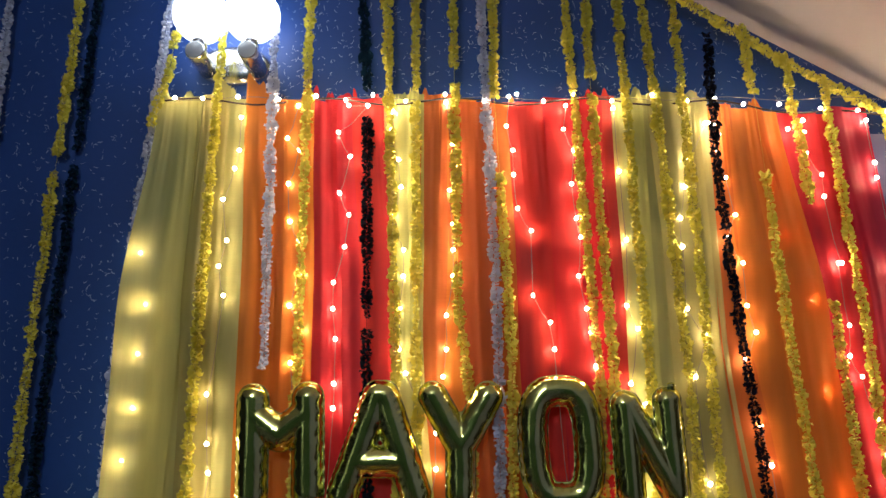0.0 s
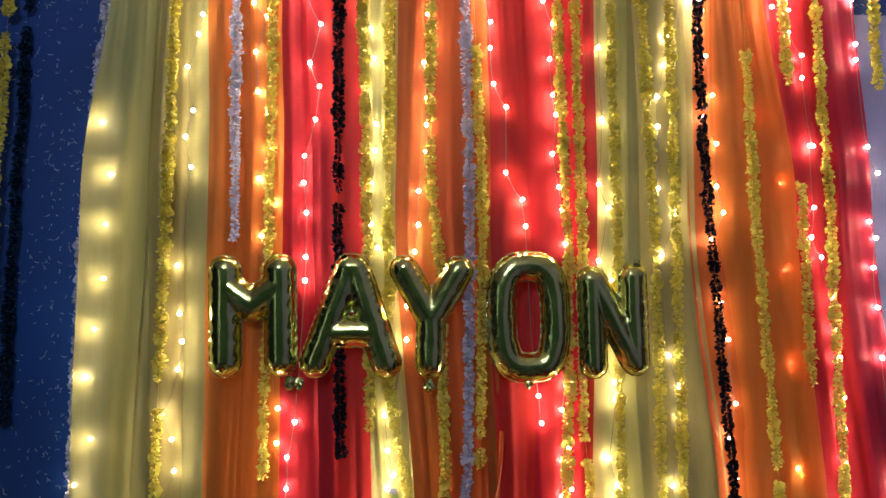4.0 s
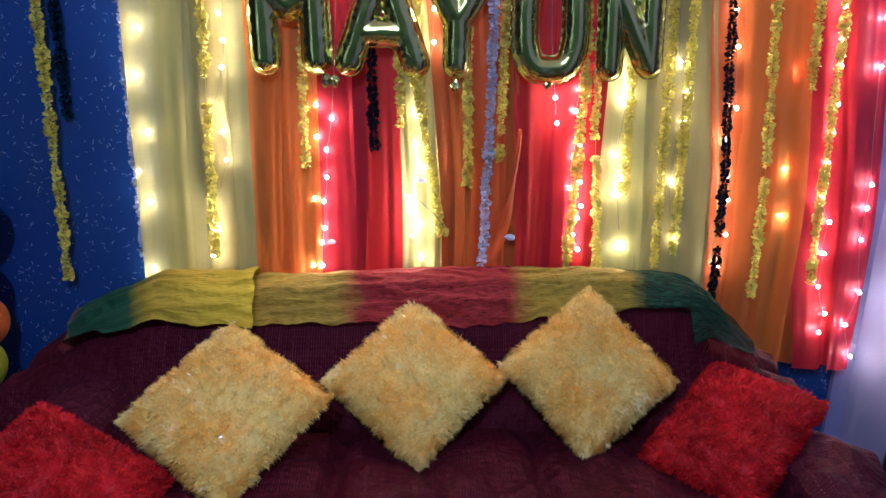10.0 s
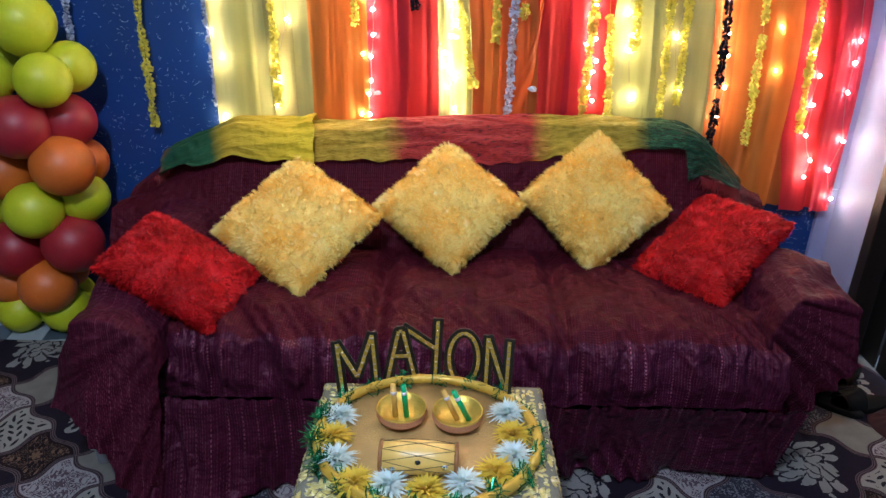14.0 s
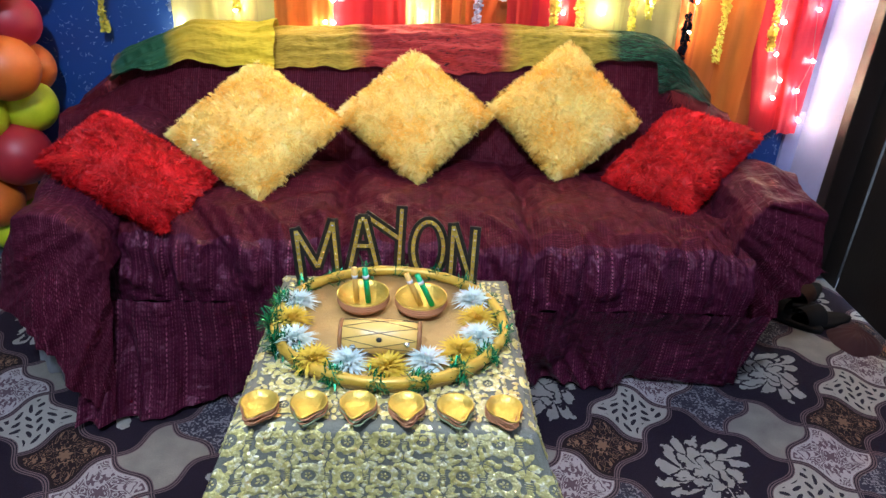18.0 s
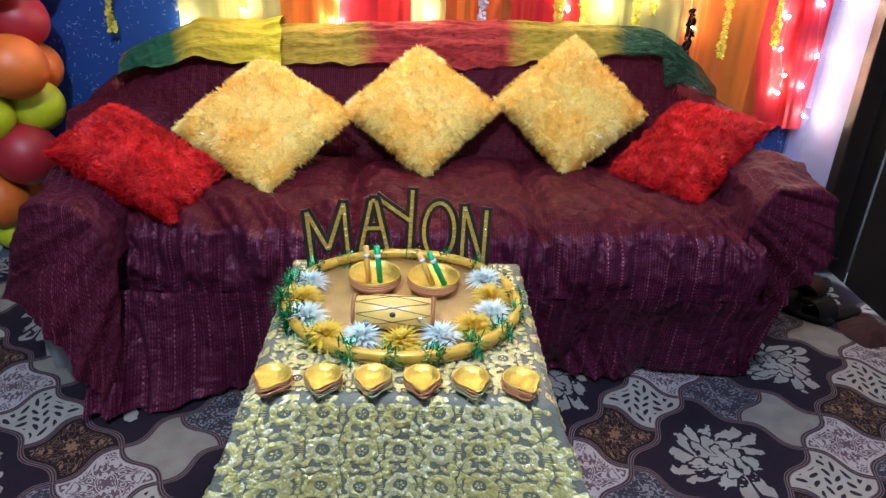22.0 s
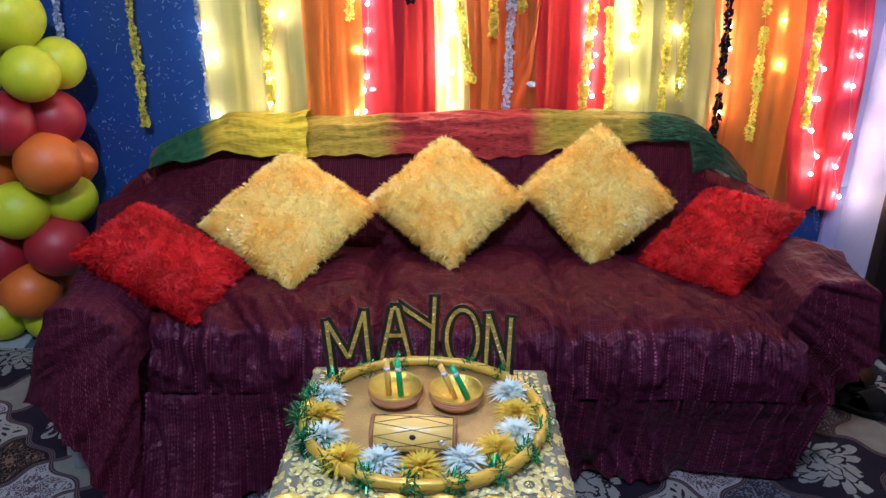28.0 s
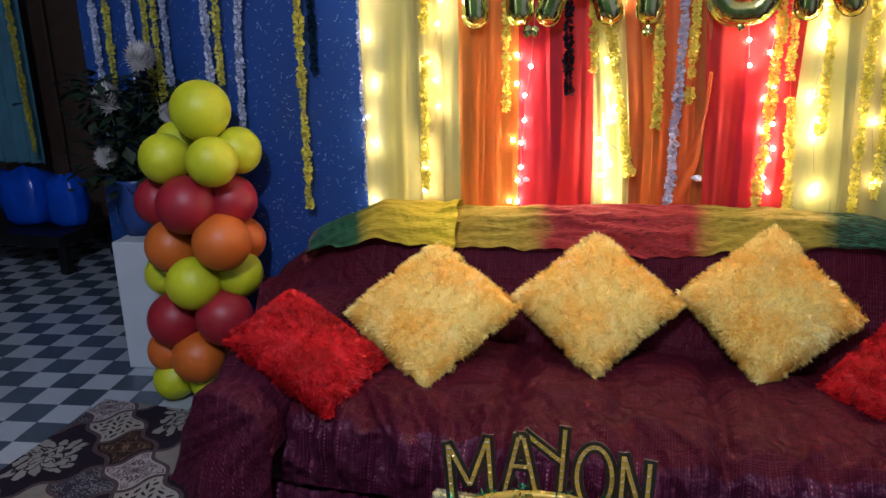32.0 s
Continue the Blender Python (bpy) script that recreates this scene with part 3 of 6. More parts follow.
tagged(mesh_ob("wall_south", boxes(((-5.06, -3.34, 0), (-3.75, -3.2, TOP)), ((-3.75, -3.34, 0), (-3.15, -3.2, 1.15)), ((-3.75, -3.34, 2.5), (-3.15, -3.2, TOP)), ((-3.15, -3.34, 0), (RX + 0.14, -3.2, TOP))), M_SOUTH), "plain wall behind the camera", "wall", kind="structure")
win = thing("window_1", "frosted window with a dark frame and dim daylight", "window", (-3.45, -3.27, 1.15), kind="structure")
for lo, hi in (((-0.3, -0.03, 0), (-0.25, 0.03, 1.35)), ((0.25, -0.03, 0), (0.3, 0.03, 1.35)), ((-0.25, -0.03, 0), (0.25, 0.03, 0.05)), ((-0.25, -0.03, 1.30), (0.25, 0.03, 1.35))):
    part("window_frame", boxes((lo, hi)), M_DARKWOOD, win, smooth=False)
part("pane", boxes(((-0.25, -0.006, 0.05), (0.25, 0.006, 1.30))), M_PANE, win, smooth=False)
tagged(mesh_ob("wall_far", boxes(((-5.06, 5.06, 0), (LX + 0.14, 5.2, TOP)), ((LX, WY + 0.42, 0), (LX + 0.14, 5.06, TOP))), M_ROOM), "far walls of the next room, the dark put into their colour", "wall", kind="structure")
tagged(mesh_ob("ceiling", boxes(((-5.2, -3.34, TOP), (RX + 0.14, 5.2, TOP + 0.12))), M_CEIL), "pale pinkish plaster ceiling", "ceiling", kind="structure")
bm = bmesh.new()
prof = [(0.46, TOP - 0.002), (RX + 0.13, 2.655), (RX + 0.13, TOP - 0.002)]
vs = [[bm.verts.new((x, y, z)) for x, z in prof] for y in (-3.19, WY - 0.002)]
bm.faces.new(vs[0]), bm.faces.new(vs[1][::-1])
for k in range(3):
    bm.faces.new((vs[0][k], vs[1][k], vs[1][(k + 1) % 3], vs[0][(k + 1) % 3]))
tagged(mesh_ob("stair_soffit", bm, M_CEIL), "sloping pale underside of a stair", "ceiling", kind="structure")

# ---------------------------------------------------------------- curtains
CUR = 2.105
PANELS = [  # material, colour words, left and right edge at four heights: 2.76, 2.05, 0.92, hem; hem height
    (M_YEL, "lemon yellow", (-0.91, -0.985, -0.975, -0.98), (-0.62, -0.60, -0.59, -0.59), 0.55),
    (M_ORA, "orange", (-0.63, -0.61, -0.60, -0.60), (-0.41, -0.39, -0.38, -0.38), 0.55),
    (M_RED, "bright red", (-0.43, -0.41, -0.40, -0.40), (-0.19, -0.15, -0.11, -0.11), 0.55),
    (M_YEL, "yellow", (-0.20, -0.17, -0.12, -0.12), (-0.06, -0.06, 0.02, 0.03), 0.55),
    (M_ORA, "burnt orange", (-0.07, -0.08, 0.00, 0.01), (0.23, 0.24, 0.30, 0.30), 0.55),
    (M_RED, "red", (0.19, 0.21, 0.27, 0.27), (0.555, 0.565, 0.55, 0.55), 0.55),
    (M_YEL, "lemon yellow", (0.54, 0.55, 0.53, 0.53), (0.85, 0.85, 0.96, 0.98), 0.55),
    (M_ORA, "orange", (0.85, 0.83, 0.93, 0.95), (1.12, 1.24, 1.33, 1.32), 0.54),
    (M_RED, "crimson red", (1.06, 1.15, 1.24, 1.30), (1.35, 1.40, 1.50, 1.50), 0.52),
]
LEVELS = (2.76, 2.05, 0.92, 0.5)


def edge_at(edge, z):
    for (za, zb), (a, c) in zip(zip(LEVELS, LEVELS[1:]), zip(edge, edge[1:])):
        if z >= zb or zb == LEVELS[-1]:
            t = (za - z) / (za - zb)
            t = t * t * (3 - 2 * t)
            return a + (c - a) * min(1, max(0, t))


def curtain(n, mat, words, left, right, hem):
    """A panel of two or three loose strips of net, lapped one over the next."""
    t = thing("net_curtain", f"{words} sheer net curtain hanging loosely from a cord", "curtain", (left[0], CUR, hem), "backdrop curtains")
    strips = 4 if right[1] - left[1] > 0.28 else 3
    rr = random.Random(n * 7 + 2)
    cuts = [0.0] + sorted(k / strips + rr.uniform(-0.08, 0.08) for k in range(1, strips)) + [1.0]
    for k in range(strips):
        lo, hi = max(0, cuts[k] - (0.08 if k else 0)), min(1, cuts[k + 1] + (0.10 if k < strips - 1 else 0))
        top = 2.765 + 0.015 * math.sin(n * 2.1 + k) - (0.035 if n > 6 else 0)
        gap = rr.uniform(-0.01, 0.01) + 0.009 * (k % 2) - 0.004 * (n % 2)
        seed = n * 5.3 + k * 1.9

        def at(u, v):
            peak = 0.07 * max(0, wob((u * 3 + seed, 0.3, 0)) - 0.12)
            z = top + 2 * peak * (1 - smooth01(0, 0.06, v)) - v * (top - hem) + 0.012 * wob((u * 3, seed, 1)) * smooth01(0.9, 1, v)
            a, c = edge_at(left, z), edge_at(right, z)
            drift = 0.035 * wob((0.2, z * 0.7, seed))
            share = lo + (hi - lo) * u
            x = a + (c - a) * share
            x += drift * (c - a) / 0.25 * math.sin(math.pi * min(1, max(0, share))) + 0.004 * wob((z * 3, seed, u))
            gather = 1 - smooth01(0.0, 0.25, v)
            y = CUR + gap - 0.011 * wob((u * 2.2 + seed, z * 0.5, 3)) - 0.0045 * wob((u * 5 + seed, z * 0.9, 4)) - gather * 0.0025 * wob((u * 13 + seed, z * 0.6, 6))
            y -= 0.008 * smooth01(0.86, 1.0, u) * wob((z * 1.3, seed, 8)) + 0.008 * (1 - smooth01(0.0, 0.14, u)) * wob((z * 1.3, seed, 9))
            return (x - left[0], min(y, WY - 0.012) - CUR, z - hem)
        part("strip", grid(at, 26, 60), mat, t)


for n, (mat, words, left, right, hem) in enumerate(PANELS):
    curtain(n, mat, words, left, right, hem)
cord = [(-0.905 + 2.405 * i / 40, CUR - 0.012, 2.748 + 0.012 * math.sin(i * 0.9) - (0.05 * smooth01(26, 40, i))) for i in range(41)]
tagged(mesh_ob("curtain_cord", tube(cord, 0.003, 5), M_ROPE, True), "thin dark cord strung along the wall", "cord")

# ---------------------------------------------------------------- garlands


def garland(points, mat, words, width=0.017, gaps=(), group="crepe garlands"):
    """A thread with pieces of ruffled crepe along points: overlapping scalloped frills round the thread."""
    pts = [Vector(p) for p in points]
    t = thing("garland", words, "garland", pts[0], group)
    part("thread", tube([p - pts[0] for p in pts], 0.0004, 4), mat, t)
    lens = [0.0]
    for a, c in zip(pts, pts[1:]):
        lens.append(lens[-1] + (c - a).length)
    r0 = random.Random(int(1000 * abs(points[0][0])) + len(points))
    key = points[0][0]

    def piece(verts, faces):
        if faces:
            me = bpy.data.meshes.new("crepe_piece")
            me.from_pydata(verts, [], faces)
            me.polygons.foreach_set("use_smooth", [True] * len(me.polygons))
            me.materials.append(mat)
            new("crepe_piece", me).parent = t
    verts, faces, k, turn = [], [], 0, 0.0
    step = 0.0040
    for i in range(int(lens[-1] / step)):
        s = i * step
        while k < len(pts) - 2 and lens[k + 1] <= s:
            k += 1
        p = pts[k].lerp(pts[k + 1], (s - lens[k]) / (lens[k + 1] - lens[k]))
        if any(a <= p.z <= c for a, c in gaps):
            piece(verts, faces)
            verts, faces = [], []
            continue
        way = (pts[k + 1] - pts[k]).normalized()
        side = way.cross(Vector((0, 1, 0))).normalized()
        fwd = side.cross(way)
        p = p + side * (0.005 * wob((s * 9, key * 3, 5)) + 0.003 * wob((s * 40, key * 3, 2))) - pts[0]
        swell = 1 + 0.55 * wob((s * 30, key * 7, 1)) + 0.25 * wob((s * 9, key * 5, 3))
        for _ in range(3):
            turn += 2.4 + r0.uniform(-0.4, 0.4)
            d = side * math.cos(turn) + fwd * 0.75 * math.sin(turn)
            tan = (fwd * math.cos(turn) - side * math.sin(turn)) * r0.uniform(0.3, 1.0) + way * r0.uniform(-0.9, 0.9)
            r = width * swell * r0.uniform(0.75, 1.2)
            w = r * r0.uniform(0.55, 0.9)
            lift = way * r * r0.uniform(-0.35, 0.35)
            n = len(verts)
            cup = d.cross(tan).normalized() * r * 0.3
            for f, g, h in ((0.05, 0, 0), (0.6, -0.9, 0.5), (0.97, -0.5, -0.5), (1.08, 0.1, 0.6), (0.95, 0.6, -0.6), (0.55, 0.95, 0.4)):
                verts.append(p + d * r * f + tan * w * g + cup * h * r0.uniform(0.3, 1.2) + lift * f)
            faces += [(n, n + 1, n + 2), (n, n + 2, n + 3), (n, n + 3, n + 4), (n, n + 4, n + 5)]
    piece(verts, faces)
    return t


TW_ = "dark teal ruffled strip in place of the shadow beside the yellow garland"
YW, WW, KW = "yellow ruffled crepe paper garland hanging on the wall", "white ruffled crepe paper garland hanging straight down", "black ruffled crepe paper garland hanging in pieces"


def hang(mat, *xz, y=2.066, gaps=(), width=0.0152):
    words = {M_GY: YW, M_GW: WW, M_GK: KW, M_GT: TW_}[mat]
    garland([(x, y, z) for x, z in xz], mat, words, width, gaps)


hang(M_GW, (-1.45, 3.3), (-1.445, 2.7), (-1.52, 1.14), y=2.12)
hang(M_GY, (-1.21, 3.3), (-1.24, 2.0), (-1.245, 0.81), y=2.115, gaps=((2.52, 2.58),))
# dark ruffled strip hung where the yellow garland's shadow falls
hang(M_GT, (-1.165, 3.3), (-1.195, 2.0), (-1.20, 1.36), y=2.14, gaps=((2.55, 2.60),), width=0.015)
hang(M_GW, (-1.655, 3.3), (-1.645, 1.32), y=2.12)
hang(M_GY, (-1.60, 3.3), (-1.595, 1.305), y=2.12)
for x, low, mat in ((-2.40, 0.90, M_GW), (-2.33, 1.17, M_GY), (-2.21, 1.23, M_GW), (-2.13, 1.12, M_GY), (-2.08, 0.92, M_GY), (-2.03, 1.28, M_GW)):
    hang(mat, (x, 3.3), (x, low), y=2.40, width=0.016)
hang(M_GW, (-0.90, 3.3), (-0.95, 2.5), (-0.99, 1.9), (-0.985, 0.9), y=2.125)
hang(M_GY, (-0.86, 2.98), (-0.88, 2.8), (-0.92, 2.65), gaps=((2.89, 2.92),))
hang(M_GY, (-0.71, 3.0), (-0.72, 2.4), (-0.73, 0.92), gaps=((1.42, 1.5),))
hang(M_GW, (-0.545, 3.0), (-0.525, 1.9))
hang(M_GY, (-0.435, 3.3), (-0.425, 2.0), (-0.425, 1.22))
garland([(-0.28, 2.12, 3.3), (-0.245, 2.12, 2.80)], M_GT, "dark teal crepe garland hanging on the wall above the curtains", 0.017)
hang(M_GK, (-0.238, 2.68), (-0.225, 2.0), (-0.205, 1.28), gaps=((2.02, 2.05),))
hang(M_GY, (-0.19, 3.3), (-0.15, 2.2), (-0.12, 1.35))
hang(M_GY, (-0.09, 3.3), (-0.08, 2.0), (-0.07, 1.5), (0.02, 1.0), gaps=((2.74, 2.77),))
hang(M_GY, (0.03, 3.3), (0.045, 2.1), (0.08, 1.8), (0.10, 1.17), gaps=((2.8, 2.85), (2.22, 2.27)))
hang(M_GW, (0.115, 3.3), (0.16, 2.1), (0.165, 1.4), (0.155, 0.90))
hang(M_GY, (0.165, 3.3), (0.16, 2.8), (0.20, 2.0), (0.20, 1.25), gaps=((2.5, 2.75), (1.31, 1.34)))
hang(M_GY, (0.385, 3.3), (0.42, 2.6), (0.455, 1.9), (0.46, 1.5), (0.44, 0.9))
hang(M_GY, (0.46, 3.3), (0.47, 2.7), (0.495, 2.0), (0.50, 1.4), (0.545, 0.9), gaps=((2.76, 2.82), (1.28, 1.33)))
hang(M_GY, (0.56, 3.3), (0.58, 2.6), (0.60, 2.0), (0.615, 1.15))
hang(M_GY, (0.635, 3.25), (0.68, 2.6), (0.715, 1.9), (0.74, 0.9))
hang(M_GY, (0.745, 3.15), (0.765, 2.5), (0.78, 1.9), (0.80, 0.95))
hang(M_GK, (0.85, 2.97), (0.85, 2.5), (0.88, 2.0), (0.945, 1.2), (0.955, 0.7), gaps=((0.98, 1.02), (2.3, 2.32)))
hang(M_GY, (0.96, 3.0), (0.985, 2.76), (1.02, 2.0), (1.08, 1.2), (1.09, 0.8), gaps=((2.5, 2.76), (1.22, 1.26)))
hang(M_GY, (1.09, 2.9), (1.13, 2.4))
hang(M_GY, (1.16, 2.1), (1.185, 1.5))
hang(M_GY, (1.205, 2.82), (1.245, 2.1), (1.285, 0.85))
hang(M_GY, (1.41, 2.72), (1.425, 2.4), y=2.09)
garland([(0.62, 2.09, 3.23), (0.80, 2.09, 3.10), (1.10, 2.09, 2.885), (1.44, 2.09, 2.69)], M_GY, "yellow crepe garland pinned along the sloping ceiling edge", 0.016)

# ---------------------------------------------------------------- fairy lights
bulb_mesh = bpy.data.meshes.new("bulb")
bmb = ball(0.0056, 10)
bmb.to_mesh(bulb_mesh), bmb.free()
bulb_mesh.polygons.foreach_set("use_smooth", [True] * len(bulb_mesh.polygons))
bulb_mesh.materials.append(M_BULB)


def light_string(y, *bulbs):
    """A hanging wire with its bulbs at these places along the wall."""
    base = Vector((bulbs[0][0], y, bulbs[0][1]))
    t = thing("string_light", "warm white fairy light string on thin wire", "string lights", base, "fairy lights")
    pts = []
    for (xa, za), (xb, zb) in zip(bulbs, bulbs[1:]):
        for i in range(3):
            f = i / 3
            pts.append(Vector((xa + (xb - xa) * f * 0.8 + 0.004 * wob((za * 9, f, xa)), y + 0.004, za + (zb - za) * f)) - base)
    part("wire", tube(pts, 0.0009, 4), M_WIRE, t)
    for x, z in bulbs:
        ob = new("bulb", bulb_mesh)
        ob.parent = t
        ob.location = Vector((x, y, z)) - base


light_string(2.128, (-0.94, 2.26), (-0.91, 2.1), (-0.92, 1.95), (-0.92, 1.79), (-0.94, 1.64), (-0.96, 1.5), (-0.94, 1.32), (-0.98, 1.19), (-0.95, 1.09), (-0.96, 0.86))
light_string(2.083, (-0.64, 2.69), (-0.64, 2.58), (-0.65, 2.52), (-0.68, 2.42), (-0.66, 2.29), (-0.68, 2.21), (-0.66, 2.12), (-0.69, 1.83), (-0.68, 1.69), (-0.67, 1.61), (-0.68, 1.53), (-0.72, 1.4), (-0.69, 1.33), (-0.68, 1.24), (-0.74, 1.09), (-0.73, 1.01), (-0.74, 0.92))
light_string(2.083, (-0.46, 2.73), (-0.49, 2.62), (-0.45, 2.58), (-0.48, 2.47), (-0.47, 2.35), (-0.44, 2.29), (-0.43, 2.18), (-0.44, 2.18), (-0.46, 2.09), (-0.42, 2.02), (-0.45, 1.92), (-0.39, 1.42), (-0.39, 1.32), (-0.4, 1.12), (-0.41, 0.89))
light_string(2.083, (-0.3, 2.73), (-0.24, 2.73), (-0.33, 2.64), (-0.29, 2.56), (-0.32, 2.44), (-0.29, 2.37), (-0.3, 2.27), (-0.33, 2.16), (-0.33, 2.08), (-0.32, 1.99), (-0.32, 1.86), (-0.32, 1.79), (-0.34, 1.38), (-0.36, 1.28), (-0.36, 1.19), (-0.37, 1.11), (-0.37, 1.02), (-0.38, 0.97), (-0.38, 0.89))
light_string(2.083, (-0.16, 2.71), (-0.17, 2.65), (-0.14, 2.55), (-0.13, 2.46), (-0.15, 2.37), (-0.12, 2.26), (-0.12, 2.18), (-0.13, 2.08), (-0.13, 1.96), (-0.11, 1.89), (-0.02, 1.72), (-0.02, 1.62), (-0.08, 1.4), (-0.07, 1.3), (-0.05, 1.23), (-0.07, 1.19), (-0.09, 1.13), (-0.09, 1.08), (-0.05, 1.04), (-0.08, 1), (-0.05, 0.92))
light_string(2.083, (0.01, 2.74), (0.03, 2.6), (0.05, 2.53), (0.02, 2.45), (0.03, 2.34), (0.03, 2.26), (0.03, 2.18), (0.01, 2.06), (0.01, 1.96), (0, 1.88))
light_string(2.083, (0.21, 2.76), (0.2, 2.66), (0.22, 2.58), (0.22, 2.5), (0.23, 2.39), (0.27, 2.32), (0.27, 2.12), (0.32, 2.04), (0.33, 1.96), (0.37, 1.46), (0.38, 1.38))
light_string(2.083, (0.39, 2.73), (0.38, 2.65), (0.41, 2.58), (0.4, 2.47), (0.41, 2.36), (0.42, 2.3), (0.41, 2.18), (0.43, 2.08), (0.44, 2.01), (0.45, 1.91), (0.45, 1.49), (0.44, 1.42), (0.46, 1.31), (0.44, 1.27), (0.47, 1.19), (0.44, 1.17), (0.48, 1.11), (0.47, 1.07), (0.46, 1.01), (0.48, 0.96))
light_string(2.083, (0.54, 2.72), (0.55, 2.51), (0.56, 2.29), (0.55, 2.09), (0.58, 2.02), (0.55, 1.86), (0.59, 1.8), (0.57, 1.56), (0.6, 1.5), (0.6, 1.45), (0.58, 1.28), (0.61, 1.2), (0.6, 1.15), (0.63, 0.97))
light_string(2.083, (0.83, 2.67), (0.76, 2.55), (0.75, 2.46), (0.73, 2.36), (0.73, 2.27), (0.73, 2.08), (0.78, 2), (0.74, 1.88), (0.76, 1.58), (0.79, 1.49), (0.79, 1.4), (0.77, 1.2), (0.8, 1.01))
light_string(2.083, (0.84, 2.67), (0.86, 2.67), (0.87, 2.63), (0.86, 2.58), (0.88, 2.49), (0.9, 2.37), (0.87, 2.3), (0.91, 2.22), (0.91, 2.09), (0.93, 2.01), (0.89, 1.93), (0.92, 1.74), (0.94, 1.63), (0.96, 1.44), (0.94, 1.34), (0.96, 1.22), (0.97, 1.14), (0.98, 1.02), (0.97, 0.91))
light_string(2.128, (1.04, 2.61), (1.04, 2.48), (1.06, 2.31), (1.13, 2.11), (1.14, 1.84), (1.15, 1.56), (1.17, 1.24), (1.18, 1.08))
light_string(2.083, (1.14, 2.68), (1.09, 2.65), (1.14, 2.64), (1.14, 2.57), (1.18, 2.5), (1.18, 2.43), (1.21, 2.22), (1.2, 2.22), (1.21, 2.03), (1.2, 1.94), (1.23, 1.88), (1.26, 1.76), (1.27, 1.66), (1.28, 1.58), (1.29, 1.46), (1.29, 1.37), (1.29, 1.27), (1.29, 1.16), (1.33, 1.07), (1.32, 0.96), (1.33, 0.96), (1.33, 0.84), (1.37, 0.74), (1.36, 0.67))
light_string(2.083, (1.34, 2.68), (1.35, 2.54), (1.35, 2.49), (1.38, 2.22), (1.41, 2.14), (1.38, 1.99), (1.4, 1.94), (1.39, 1.85), (1.4, 1.73), (1.44, 1.67), (1.41, 1.58), (1.45, 1.2), (1.45, 1.12), (1.45, 1.01), (1.48, 0.82), (1.45, 0.7), (1.49, 0.58))
# the run of lights along the cord
t = thing("string_light", "warm fairy light string along the curtain cord", "string lights", (-0.9, CUR - 0.03, 2.75), "fairy lights")
part("wire", tube([(i * 0.06, 0, -0.006 * math.sin(i)) for i in range(40)], 0.0009, 4), M_WIRE, t)
for i in range(22):
    ob = new("bulb", bulb_mesh)
    ob.parent = t
    ob.location = (0.05 + i * 0.107 + 0.02 * math.sin(i * 5.1), -0.006, 0.012 * math.sin(i * 3.3) - 0.05 * smooth01(14, 22, i))

# ---------------------------------------------------------------- foil letter balloons
LETTERS = {  # strokes in letter units: width and height 1, ((x, z), (x, z)) chains
    "M": [((0.10, 0.05), (0.10, 0.95)), ((0.90, 0.05), (0.90, 0.95)), ((0.10, 0.80), (0.5, 0.60)), ((0.90, 0.80), (0.5, 0.60))],
    "A": [((0.06, 0.04), (0.46, 0.96)), ((0.94, 0.04), (0.54, 0.96)), ((0.30, 0.34), (0.70, 0.34))],
    "Y": [((0.5, 0.04), (0.5, 0.50)), ((0.5, 0.48), (0.06, 0.95)), ((0.5, 0.48), (0.94, 0.95))],
    "O": [((0.5 + 0.5 * math.copysign(abs(math.cos(a)) ** 0.62, math.cos(a)), 0.5 + 0.5 * math.copysign(abs(math.sin(a)) ** 0.7, math.sin(a))) for a in [math.pi * k / 12 for k in range(25)])],
    "N": [((0.06, 0.04), (0.06, 0.93)), ((0.94, 0.06), (0.94, 0.95)), ((0.10, 0.92), (0.90, 0.08))],
}
LETTERS = {k: [list(s) for s in v] for k, v in LETTERS.items()}


